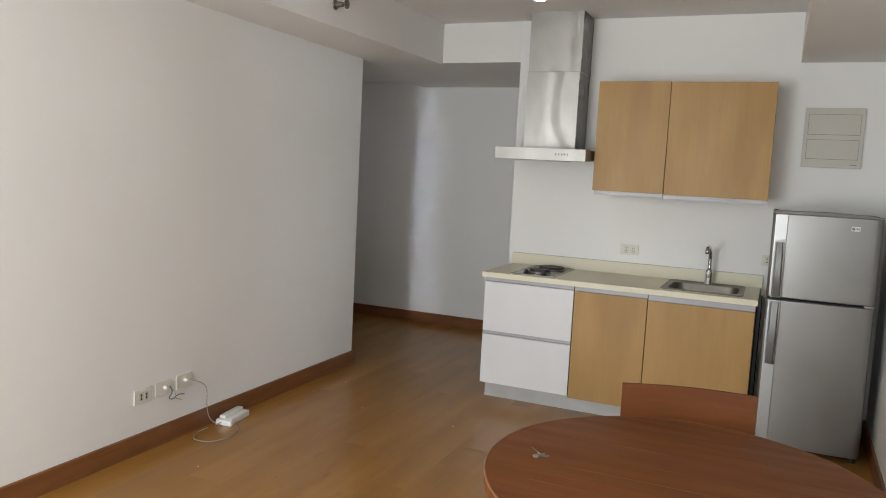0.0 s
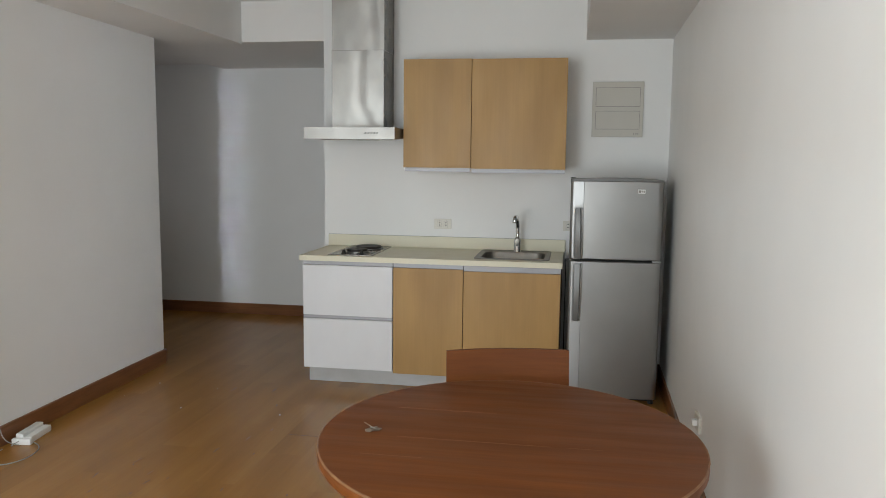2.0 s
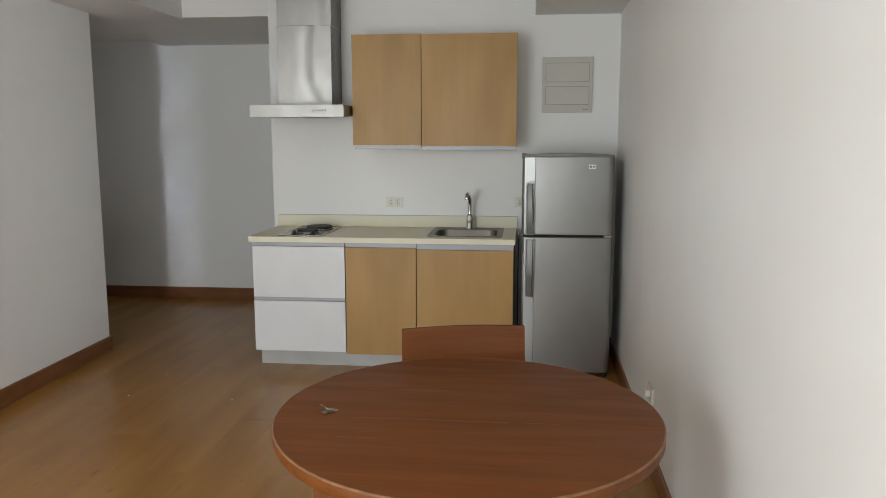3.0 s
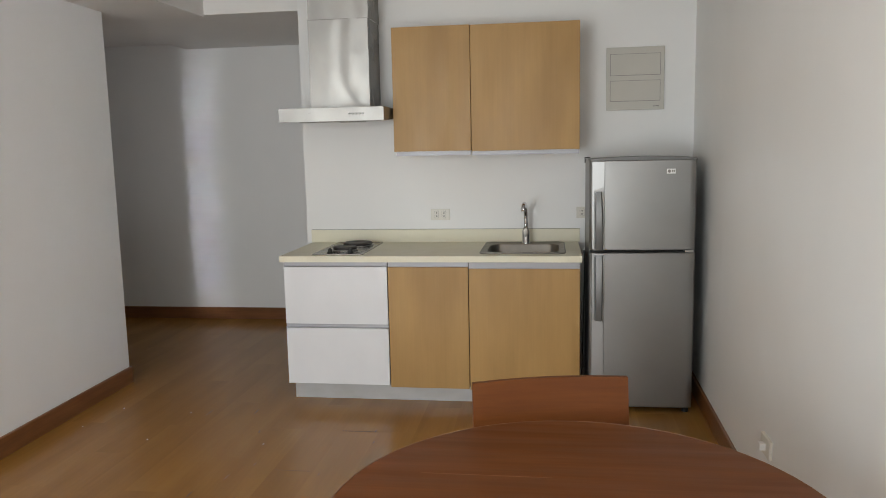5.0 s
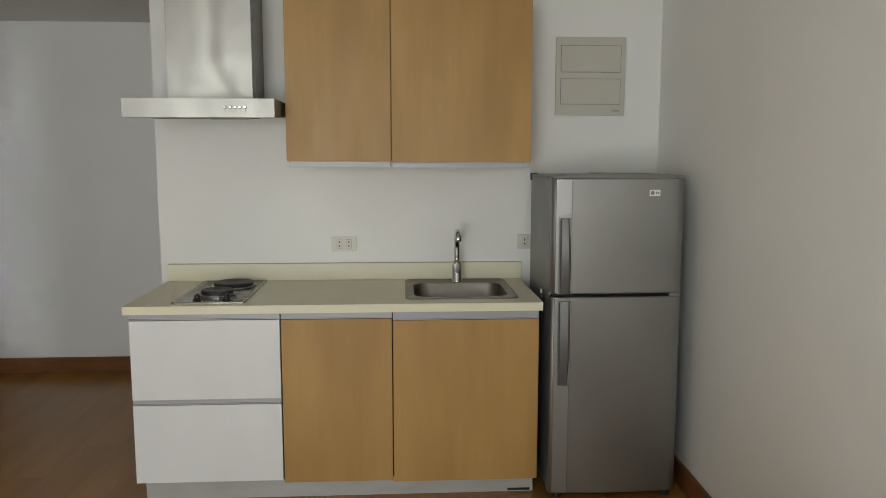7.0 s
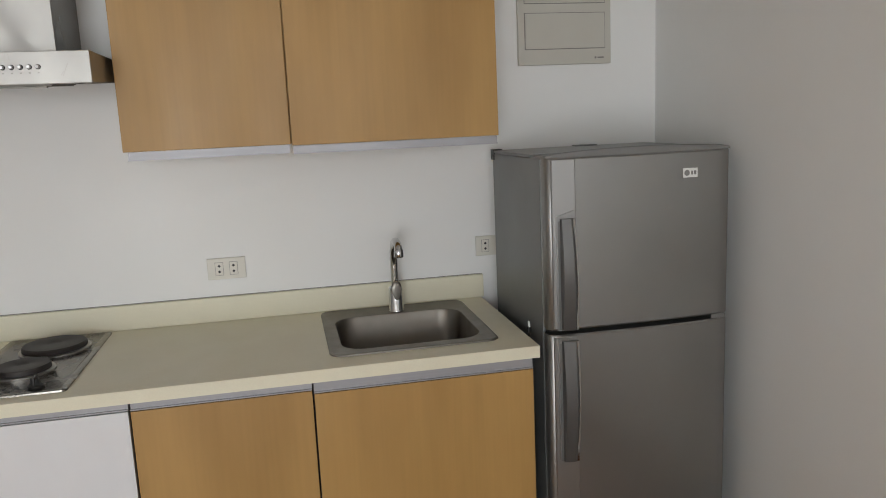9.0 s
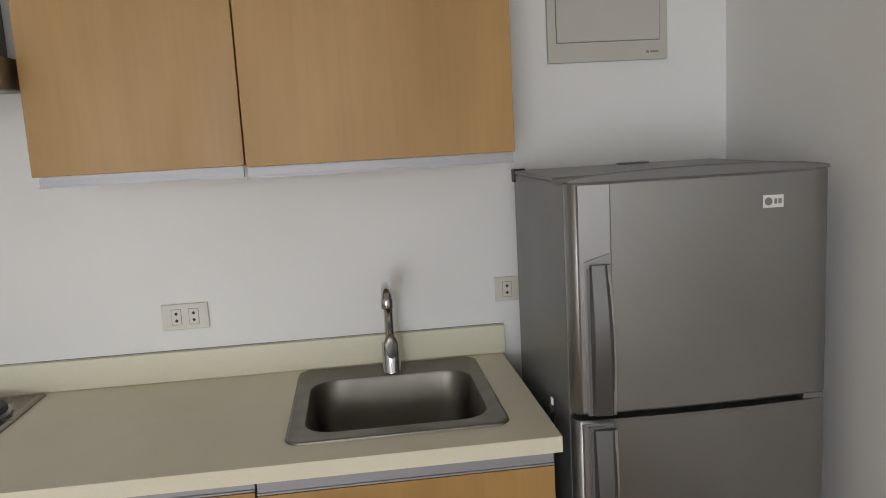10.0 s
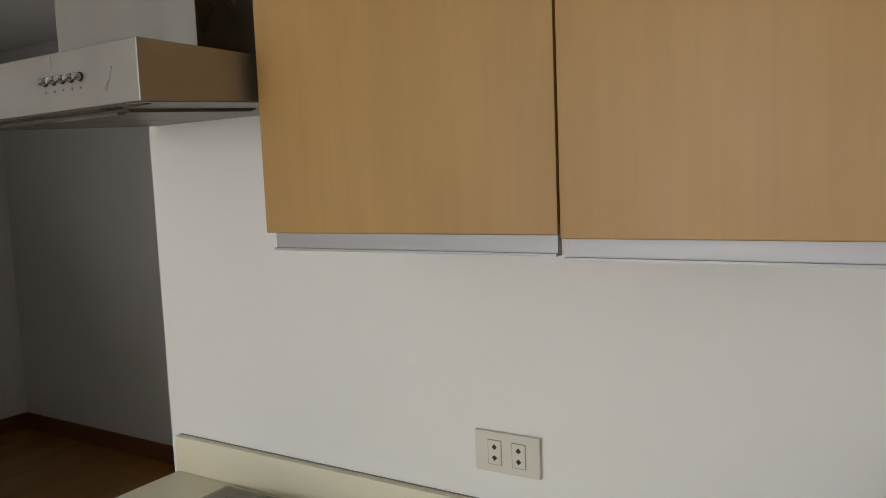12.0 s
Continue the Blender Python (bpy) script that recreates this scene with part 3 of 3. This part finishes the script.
# ---- refrigerator ----
def fridge():
    t = thing("refrigerator", (0.775, 5.74, 0), "silver two-door top-freezer refrigerator standing in the corner", "refrigerator")
    x0, x1 = 0.494, 1.067
    part("body", box(x0 + 0.002, x1 - 0.003, 5.525, 6.010, 0.035, 1.424, 0.004), M_FSIDE, t, "grey textured cabinet sides")
    part("gasket", box(x0 + 0.010, x1 - 0.010, 5.512, 5.525, 0.05, 1.418), M_GASKET, t)

    def front(u_):
        """Depth of the door face across its width."""
        return 5.466 - 0.010 * (1 - (2 * u_ - 1) ** 2)

    for z0, z1, name in ((0.931, 1.426, "freezer_door"), (0.034, 0.917, "fridge_door")):
        bm = bmesh.new()
        n = 20
        prof = [(x0, 5.512), (x0, 5.484), (x0 + 0.004, 5.474), (x0 + 0.012, 5.468)]
        prof += [(x0 + 0.012 + (x1 - x0 - 0.024) * k / n, front(k / n)) for k in range(1, n)]
        prof += [(x1 - 0.012, 5.468), (x1 - 0.004, 5.474), (x1, 5.484), (x1, 5.512)]
        loops(bm, [[(x, y + (0.004 if zi else 0) * (y < 5.5), z) for x, y in prof] for zi, z in ((1, z0), (0, z0 + 0.005), (0, z1 - 0.005), (1, z1))], True, True)
        door = part(name, bm, M_FRIDGE, t, "silver curved door", smooth=True)
        bm = bmesh.new()
        k0, k1 = x0 + 0.013, x0 + 0.084
        loops(bm, [[(k0, 5.4672, z), (k0 + 0.003, 5.4632, z), (k1 - 0.003, 5.4588, z), (k1, 5.4605, z)] for z in (z0 + 0.006, z1 - 0.006)], True, True)
        part("trim", bm, M_FTRIM, door, "lighter slanted edge strip")
        hz0, hz1 = ((0.9315, 1.262) if z0 > 0.5 else (0.530, 0.906))
        hx0, hx1 = x0 + 0.024, x0 + 0.080
        top, bot = (0.018, 0.0) if z0 > 0.5 else (0.0, -0.014)
        bm = bmesh.new()
        loops(bm, [[(hx0, y, hz0), (hx1, y, hz0 + bot), (hx1, y, hz1 + top), (hx0, y, hz1)] for y in (5.4566, 5.4625)], True, True)
        part("recess", bm, M_FTRIM, door, "pale moulded grip surround")
        # Flat dark plate stands in for the shade behind the grip.
        bm = bmesh.new()
        loops(bm, [[(hx0 + 0.004, y, hz0 + 0.004), (hx1 - 0.012, y, hz0 + 0.004 + bot * 0.6), (hx1 - 0.016, y, hz1 - 0.006), (hx0 + 0.004, y, hz1 - 0.012)]
                   for y in (5.4548, 5.4566)], True, True)
        part("grip_shadow", bm, M_FSIDE, door, "dark plate painting the grip's shade")
        bm = bmesh.new()
        m = 10
        rings = []
        for k in range(m + 1):
            v_ = k / m
            z = hz0 + 0.003 + (hz1 - hz0 - 0.008) * v_
            bow = 0.016 * math.sin(v_ * math.pi)
            lean = (0.010 * v_ if z0 > 0.5 else 0.006 * (1 - v_))
            rings.append([(hx0 + 0.010, 5.4545, z), (hx0 + 0.012, 5.446 - bow, z), (hx1 - 0.010 - lean * 0.8, 5.441 - bow, z), (hx1 + 0.002 - lean * 0.8, 5.446 - bow * 0.8, z),
                          (hx1 + 0.002 - lean * 0.8, 5.4545, z)])
        loops(bm, rings, True, True)
        h = part("handle", bm, M_HANDLE, door, "dark grey bowed grip", smooth=True, angle=30)
        bm = bmesh.new()
        loops(bm, [[(r[3][0] - 0.006, r[3][1] - 0.0030, r[3][2]), (r[3][0] + 0.001, r[3][1] - 0.0010, r[3][2]), (r[3][0] + 0.0012, r[3][1] + 0.004, r[3][2])]
                   for r in rings], True, True)
        part("handle_edge", bm, M_CHROME, h, "bright chrome edge line")
    bm = bmesh.new()
    arc = [(x0 + (x1 - x0) * k / 20, 5.4725 - 0.012 * math.sin(math.pi * k / 20) ** 0.7, math.sin(math.pi * k / 20) ** 0.6) for k in range(21)]
    loops(bm, [[(x, y, 1.4265) for x, y, w in arc] + [(x1, 5.60, 1.4145), (x0, 5.60, 1.4145)],
               [(x, y, 1.4315 + 0.014 * w) for x, y, w in arc] + [(x1, 5.60, 1.424), (x0, 5.60, 1.424)],
               [(x, y + 0.006, 1.4335 + 0.015 * w) for x, y, w in arc] + [(x1, 5.60, 1.4255), (x0, 5.60, 1.4255)]], True, True)
    part("top_cap", bm, M_CAP, t, "dark grey top cap")
    part("top_panel", box(x0, x1, 5.60, 6.012, 1.4245, 1.433, 0.002), M_FSIDE, t)
    part("hinge_cover", box(0.78, 0.86, 5.955, 5.99, 1.433, 1.438, 0.001), M_FSIDE, t)
    part("corner_cap", box(x0 - 0.003, x0 + 0.03, 5.985, 6.014, 1.402, 1.437), M_BLACK, t)
    part("hinge", box(x1 - 0.055, x1 - 0.008, 5.470, 5.512, 0.9178, 0.9300, 0.001), M_FTRIM, t)
    b_ = part("badge", box(0.906, 0.952, 5.4545, 5.4575, 1.350, 1.377, 0.001), M_PLASTIC, t, "small pale maker's badge")
    part("emblem", cyl((0.918, 5.4548, 1.3635), (0.918, 5.4538, 1.3635), 0.0085, seg=20), M_MARK, b_)
    part("emblem_bar", box(0.931, 0.937, 5.4538, 5.4548, 1.358, 1.369), M_MARK, b_)
    part("emblem_bar", box(0.940, 0.947, 5.4538, 5.4548, 1.358, 1.369), M_MARK, b_)
    part("plinth", box(x0 + 0.02, x1 - 0.02, 5.53, 5.56, 0.008, 0.035), M_BLACK, t)
    for x in (x0 + 0.05, x1 - 0.03):
        for y in (5.51, 5.95):
            part("foot", cyl((x, y, 0.0), (x, y, 0.036), 0.018, seg=16), M_BLACK, t)


fridge()
t = thing("power_plug", (0.474, 5.59, 0.92), "black plug with pale pins hanging between worktop and fridge", "plug")
part("plug_body", box(0.468, 0.480, 5.583, 5.597, 0.897, 0.915, 0.003), M_BLACK, t)
for y in (5.586, 5.594):
    part("pin", box(0.472, 0.476, y - 0.0015, y + 0.0015, 0.915, 0.932), M_PLASTIC, t)
part("cord", tube([(0.474, 5.59, 0.896), (0.475, 5.60, 0.80), (0.474, 5.66, 0.55), (0.474, 5.80, 0.25), (0.475, 5.92, 0.006)], 0.0035, 8), M_BLACK, t, smooth=True)

# ---- table ----
TC, TA, TB = (0.338, 2.676), 0.549, 0.559
t = thing("dining_table", (TC[0], TC[1], 0), "oval cherry-veneer dining table with worn pale edge", "table")


def oval(a, b, z, n=72):
    return [(TC[0] + a * math.cos(2 * math.pi * k / n), TC[1] + b * math.sin(2 * math.pi * k / n), z) for k in range(n)]


bm = loops(bmesh.new(), [oval(TA - 0.020, TB - 0.020, 0.709), oval(TA - 0.004, TB - 0.004, 0.713), oval(TA, TB, 0.721), oval(TA, TB, 0.7465),
                         oval(TA - 0.002, TB - 0.002, 0.7495), oval(TA - 0.005, TB - 0.005, 0.750)], True, True)
top = part("tabletop", bm, M_TABLE, t, "reddish cherry tabletop", smooth=True)
bm = loops(bmesh.new(), [oval(TA + 0.0006, TB + 0.0006, 0.7445), oval(TA + 0.001, TB + 0.001, 0.7475), oval(TA - 0.0015, TB - 0.0015, 0.7502), oval(TA - 0.0035, TB - 0.0035, 0.7506), oval(TA - 0.004, TB - 0.004, 0.7490)])
part("edge_band", bm, M_EDGE, top, "pale worn edging", smooth=True)
for y0, y1, x0, x1 in ((2.345, 2.365, 0.05, 0.63), (2.965, 2.985, 0.05, 0.63)):
    part("apron", box(x0, x1, y0, y1, 0.655, 0.709), M_TABLE, t)
for x0, x1 in ((0.012, 0.032), (0.648, 0.668)):
    part("apron", box(x0, x1, 2.40, 2.93, 0.655, 0.709), M_TABLE, t)
for x in (-0.018, 0.652):
    for y in (2.310, 2.955):
        part("leg", box(x, x + 0.06, y, y + 0.06, 0, 0.709, 0.003), M_TABLE, t, "square cherry leg")
for y, xa, xb in ((2.858, -0.03, 0.28), (2.606, 0.02, 0.46), (2.462, -0.05, 0.12), (2.607, 0.50, 0.60)):
    part("scratch", box(xa, xb, y, y + 0.0011, 0.7499, 0.7503), M_SCRATCH, top, "fine pale scratch")

t.location = (0.344, 2.728, 0)


# ---- chair, tucked under the table ----
def chair():
    t = thing("dining_chair", (0, 0, 0), "cherry wooden dining chair tucked under the table", "chair")
    bm = bmesh.new()
    n = 14
    rings = []
    for k in range(n + 1):
        u_ = k / n
        x = -0.231 + 0.462 * u_
        y = 0.016 * math.sin(math.pi * u_)
        zt, zb = 0.829 + 0.004 * math.sin(math.pi * u_) + 0.004 * u_, 0.690
        rings.append([(x, y, zb), (x, y + 0.018, zb), (x, y + 0.036, zt), (x, y + 0.018, zt)])
    loops(bm, rings, True, True)
    bmesh.ops.bevel(bm, geom=[e for e in bm.edges if len(e.link_faces) == 2 and e.calc_face_angle(0) > 1.0], offset=0.003, segments=2, affect="EDGES")
    part("backrest", bm, M_TABLE, t, "curved cherry backrest board", smooth=True)
    part("seat", box(-0.215, 0.215, -0.40, 0.01, 0.425, 0.450, 0.010, 3), M_TABLE, t)
    for x in (-0.19, 0.155):
        bm = bmesh.new()
        loops(bm, [[(x, y, z), (x + 0.035, y, z), (x + 0.035, y + 0.03, z), (x, y + 0.03, z)] for y, z in ((0.02, 0), (0.012, 0.43), (0.019, 0.70), (0.036, 0.79))], True, True)
        part("rear_leg", bm, M_TABLE, t)
        part("front_leg", box(x, x + 0.035, -0.39, -0.355, 0, 0.425, 0.002), M_TABLE, t)
        part("side_rail", box(x + 0.008, x + 0.027, -0.355, 0.012, 0.365, 0.425), M_TABLE, t)
    part("front_rail", box(-0.155, 0.155, -0.382, -0.364, 0.365, 0.425), M_TABLE, t)
    part("rear_rail", box(-0.155, 0.155, 0.016, 0.034, 0.365, 0.425), M_TABLE, t)
    t.matrix_world = pose(0.285, 3.376, 0, 0, 0, 10.5)


chair()

# ---- keys on the table ----
t = thing("key_bunch", (-0.052, 2.635, 0.7505), "small bunch of nickel keys lying on the table", "keys")
for k, (ang, ln) in enumerate(((28, 0.034), (66, 0.030), (-142, 0.028), (4, 0.025))):
    bm = cyl((0, 0, 0.0), (0, 0, 0.0022), 0.0105, seg=14)
    add_box(bm, 0.008, ln, -0.0035, 0.0035, 0, 0.0022)
    for q in range(3):
        add_box(bm, ln - 0.008 - q * 0.008, ln - 0.004 - q * 0.008, -0.006, -0.0034, 0, 0.0022)
    lift = -38 if k == 2 else 0
    moved(bm, pose(-0.056 + 0.004 * k, 2.633 + 0.003 * (k % 2), 0.7508 + 0.0022 * k + (0.007 if lift else 0), 0, lift, ang))
    part("key", bm, M_KEY, t, "flat nickel key")
part("key_ring", tube([(-0.052 + 0.014 * math.cos(a * math.pi / 4), 2.632 + 0.014 * math.sin(a * math.pi / 4), 0.757 + 0.004 * math.cos(a)) for a in range(9)], 0.0011, 6, 4),
     M_KEY, t, smooth=True)
t.location = (-0.060, 2.684, 0.7505)


# ---- low sockets on the side walls ----
def low_plate(cy, cz, rise, plugged, slots, label):
    t = thing("low_wall_socket", (LX, cy, cz), label, "wall socket", "sockets near the floor")
    bm = box(LX + 0.0005, LX + 0.010, cy - 0.062, cy + 0.062, cz - 0.039, cz + 0.039, 0.002)
    part("plate", bm, M_SOCKET, t)
    if slots:
        for dy in (-0.018, 0.018):
            part("outlet", box(LX + 0.010, LX + 0.012, cy + dy - 0.013, cy + dy + 0.013, cz - 0.022, cz + 0.022), M_PANEL, t)
            for dz in (-0.009, 0.009):
                part("slot", box(LX + 0.0118, LX + 0.0125, cy + dy - 0.004, cy + dy + 0.006, cz + dz - 0.008, cz + dz + 0.006), M_BLACK, t)
    if plugged:
        part("jack", moved(lathe([(0.011, 0), (0.011, 0.012), (0.007, 0.022)], (0, 0, 0), 16), pose(LX + 0.009, cy, cz + 0.004, 0, 90, 0)), M_PLASTIC, t,
             "white plug", smooth=True)
    t.matrix_world = pose(west(cy), cy, cz, 0, 0, 1.0)
    return t


low_plate(3.545, 0.305, 0, False, True, "ivory double socket low on the side wall")
low_plate(3.695, 0.311, 0, True, False, "ivory plate with white plug and loose dark wire")
low_plate(3.854, 0.317, 0, True, False, "ivory plate with white plug and grey cord")
t = thing("loose_wire", (LX, 3.70, 0.30), "short loose dark wire hanging from the socket plate", "wire")
part("strand", tube([(LX + 0.030, 3.695, 0.315), (LX + 0.045, 3.700, 0.285), (LX + 0.035, 3.690, 0.250), (LX + 0.030, 3.720, 0.235), (LX + 0.035, 3.76, 0.250),
                     (LX + 0.040, 3.80, 0.245)], 0.0028, 8), M_BLUE, t, smooth=True)
part("strand", tube([(LX + 0.030, 3.699, 0.312), (LX + 0.055, 3.715, 0.270), (LX + 0.045, 3.725, 0.242), (LX + 0.035, 3.77, 0.222), (LX + 0.035, 3.79, 0.212)], 0.0018, 8),
     M_CABLE, t, smooth=True)
t.matrix_world = pose(west(3.717), 3.717, 0.309, 0, 0, 1.0)
t = thing("power_cable", (LX, 3.95, 0.0), "thin grey cord running from socket to floor in a loop", "cord")
part("cord", tube([(LX + 0.030, 3.838, 0.321), (LX + 0.060, 3.890, 0.300), (LX + 0.050, 3.960, 0.245), (LX + 0.045, 3.975, 0.12), (LX + 0.055, 4.00, 0.045),
                   (LX + 0.090, 4.045, 0.006), (LX + 0.060, 4.09, 0.004), (LX + 0.12, 4.10, 0.008), (LX + 0.20, 4.06, 0.004), (LX + 0.245, 3.98, 0.004),
                   (LX + 0.250, 3.88, 0.004), (LX + 0.20, 3.80, 0.004), (LX + 0.11, 3.795, 0.004), (LX + 0.055, 3.88, 0.004), (LX + 0.05, 3.98, 0.004)], 0.0026, 8),
     M_CABLE, t, smooth=True)
part("tangle", tube([(LX + 0.06, 4.03, 0.004), (LX + 0.10, 4.07, 0.030), (LX + 0.07, 4.10, 0.006), (LX + 0.13, 4.09, 0.020), (LX + 0.10, 4.12, 0.030)], 0.003, 8), M_CABLE, t,
     smooth=True)
t.matrix_world = pose(west(3.98), 3.98, 0.0, 0, 0, 1.0)
t = thing("power_adapter", (LX, 4.20, 0), "white elongated power adapter lying on the floor by the baseboard", "adapter")
for dx, z1 in ((-0.026, 0.052), (0.018, 0.036)):
    part("housing", box(LX + 0.075 + dx - 0.020, LX + 0.075 + dx + 0.022, 4.115, 4.315, 0.0, z1, 0.006), M_PLASTIC, t, "white plastic housing")
part("end_cap", box(LX + 0.022, LX + 0.125, 4.085, 4.113, 0.0, 0.034, 0.006), M_PLASTIC, t)
part("groove", box(LX + 0.072, LX + 0.076, 4.118, 4.312, 0.0, 0.030), M_CABLE, t)
t.matrix_world = pose(west(4.19) + 0.012, 4.190, 0.0, 0, 0, 8)
t = thing("low_wall_socket", (east(4.17), 4.17, 0.34), "ivory socket plate with white plug on the side wall", "wall socket", "sockets near the floor")
part("plate", box(east(4.11) - 0.012, east(4.23) - 0.0005, 4.110, 4.230, 0.305, 0.380, 0.002), M_SOCKET, t)
part("jack", box(east(4.17) - 0.036, east(4.17) - 0.010, 4.155, 4.185, 0.328, 0.356, 0.004), M_PLASTIC, t, "white plug")

# ---- ceiling fittings ----
t = thing("sprinkler_head", (-1.985, 4.60, 2.52), "chrome side-wall sprinkler head on the soffit", "sprinkler")
part("escutcheon", moved(lathe([(0.032, 0), (0.030, 0.005), (0.015, 0.012)], (0, 0, 0), 24), pose(-1.9848, 4.60, 2.52, 0, 90, 0)), M_SINK, t, smooth=True)
part("nozzle", cyl((-1.975, 4.60, 2.52), (-1.930, 4.60, 2.52), 0.019, 0.015, 16), M_SINK, t, smooth=True)
part("deflector", cyl((-1.905, 4.60, 2.520), (-1.901, 4.60, 2.520), 0.028, seg=20), M_SINK, t)
part("frame_arm", tube([(-1.935, 4.612, 2.520), (-1.918, 4.620, 2.520), (-1.903, 4.606, 2.520)], 0.0035, 6), M_SINK, t)
part("frame_arm", tube([(-1.935, 4.588, 2.520), (-1.918, 4.580, 2.520), (-1.903, 4.594, 2.520)], 0.0035, 6), M_SINK, t)
t.location = (-2.023, 4.590, 2.530)
t = thing("downlight", (-1.035, 5.47, CZ), "small lit round downlight in the ceiling", "ceiling lamp")
part("rim", lathe([(0.052, 0), (0.052, -0.004), (0.040, -0.006), (0.036, -0.002)], (-1.035, 5.47, CZ - 0.0005)), M_FRAME, t, smooth=True)
part("diffuser", lathe([(0.034, 0), (0.034, -0.002), (0.02, -0.003)], (-1.035, 5.47, CZ - 0.003)), M_LAMP, t, smooth=True)
t.location = (-1.012, 5.44, CZ)

# ---- floor planks ----
floor = thing("floor", (0, 0, 0), "orange-brown laminate plank floor, scratched in places", "", kind="structure")
PW, PL = 0.200, 1.205
plank_mesh = {}


def plank(x0, x1, y0, y1, lift):
    g, e = -0.0003, -0.0003
    key = (round(x1 - x0, 5), round(y1 - y0, 5))
    if key not in plank_mesh:
        w, h = (x1 - x0) / 2, (y1 - y0) / 2
        bm = box(-w + g, w - g, -h + e, h - e, -0.008, 0)
        me = bpy.data.meshes.new("plank")
        bm.to_mesh(me)
        bm.free()
        me.materials.append(M_FLOOR)
        plank_mesh[key] = me
    ob = new("plank", plank_mesh[key])
    ob.location = ((x0 + x1) / 2, (y0 + y1) / 2, lift)
    ob.parent = floor


rng = random.Random(5)
col = 0
x = -0.64 - PW * 21
while x < RX:
    x0, x1 = max(x, HXE), min(x + PW, RX)
    if x1 - x0 > 0.004:
        lo = WY if x1 > -2.50 else LYE
        hi = HY if x0 < KXE + 0.1 else KY
        start = 5.040 - PL * 8 + ((col * 0.402) % PL if col != 20 else 0)
        y, row = start, 0
        while y < hi:
            y0, y1 = max(y, lo), min(y + PL, hi)
            if y1 - y0 > 0.01:
                plank(x0, x1, y0, y1, -0.0001 * ((col % 2) + 2 * (row % 2)))
            y += PL
            row += 1
    x += PW
    col += 1
# open end joints and gouges
t = thing("floor_mark", (-0.74, 5.05, 0), "dark open joints and gouges worn into the laminate", "floor marks", kind="structure")
part("open_joint", box(-0.838, -0.642, 5.0390, 5.0425, 0.0001, 0.0006), M_GASKET, t)
part("open_joint", box(-1.027, -0.858, 4.5195, 4.5225, 0.0001, 0.0006), M_MARKWOOD, t)
gouges = random.Random(11)
for k in range(26):
    gx, gy = -1.75 + 1.15 * gouges.random(), 3.55 + 1.75 * gouges.random() ** 1.2
    gl, gw = 0.022 + 0.060 * gouges.random() ** 2, 0.0020 + 0.0022 * gouges.random()
    bm = loops(bmesh.new(), [[(-gw * 0.3, -gl / 2, z), (gw, -gl / 5, z), (gw * 0.6, gl / 2, z), (-gw, gl / 6, z)] for z in (0.0001, 0.0009)], True, True)
    part("gouge", moved(bm, pose(gx, gy, 0, 0, 0, gouges.uniform(-14, 8))), M_SCRATCH if k % 6 == 0 else M_MARKWOOD, t)
t = thing("paint_specks", (-2.2, 3.4, 0), "tiny white paint specks dropped on floor by the baseboard", "paint specks", kind="structure")
for k in range(9):
    sx, sy, sr = -2.36 + rng.random() ** 2 * 1.3, 2.9 + rng.random() * 2.6, 0.0016 + 0.0022 * rng.random()
    part("speck", box(sx - sr, sx + sr, sy - sr, sy + sr, 0.0001, 0.0012), M_PLASTIC, t)
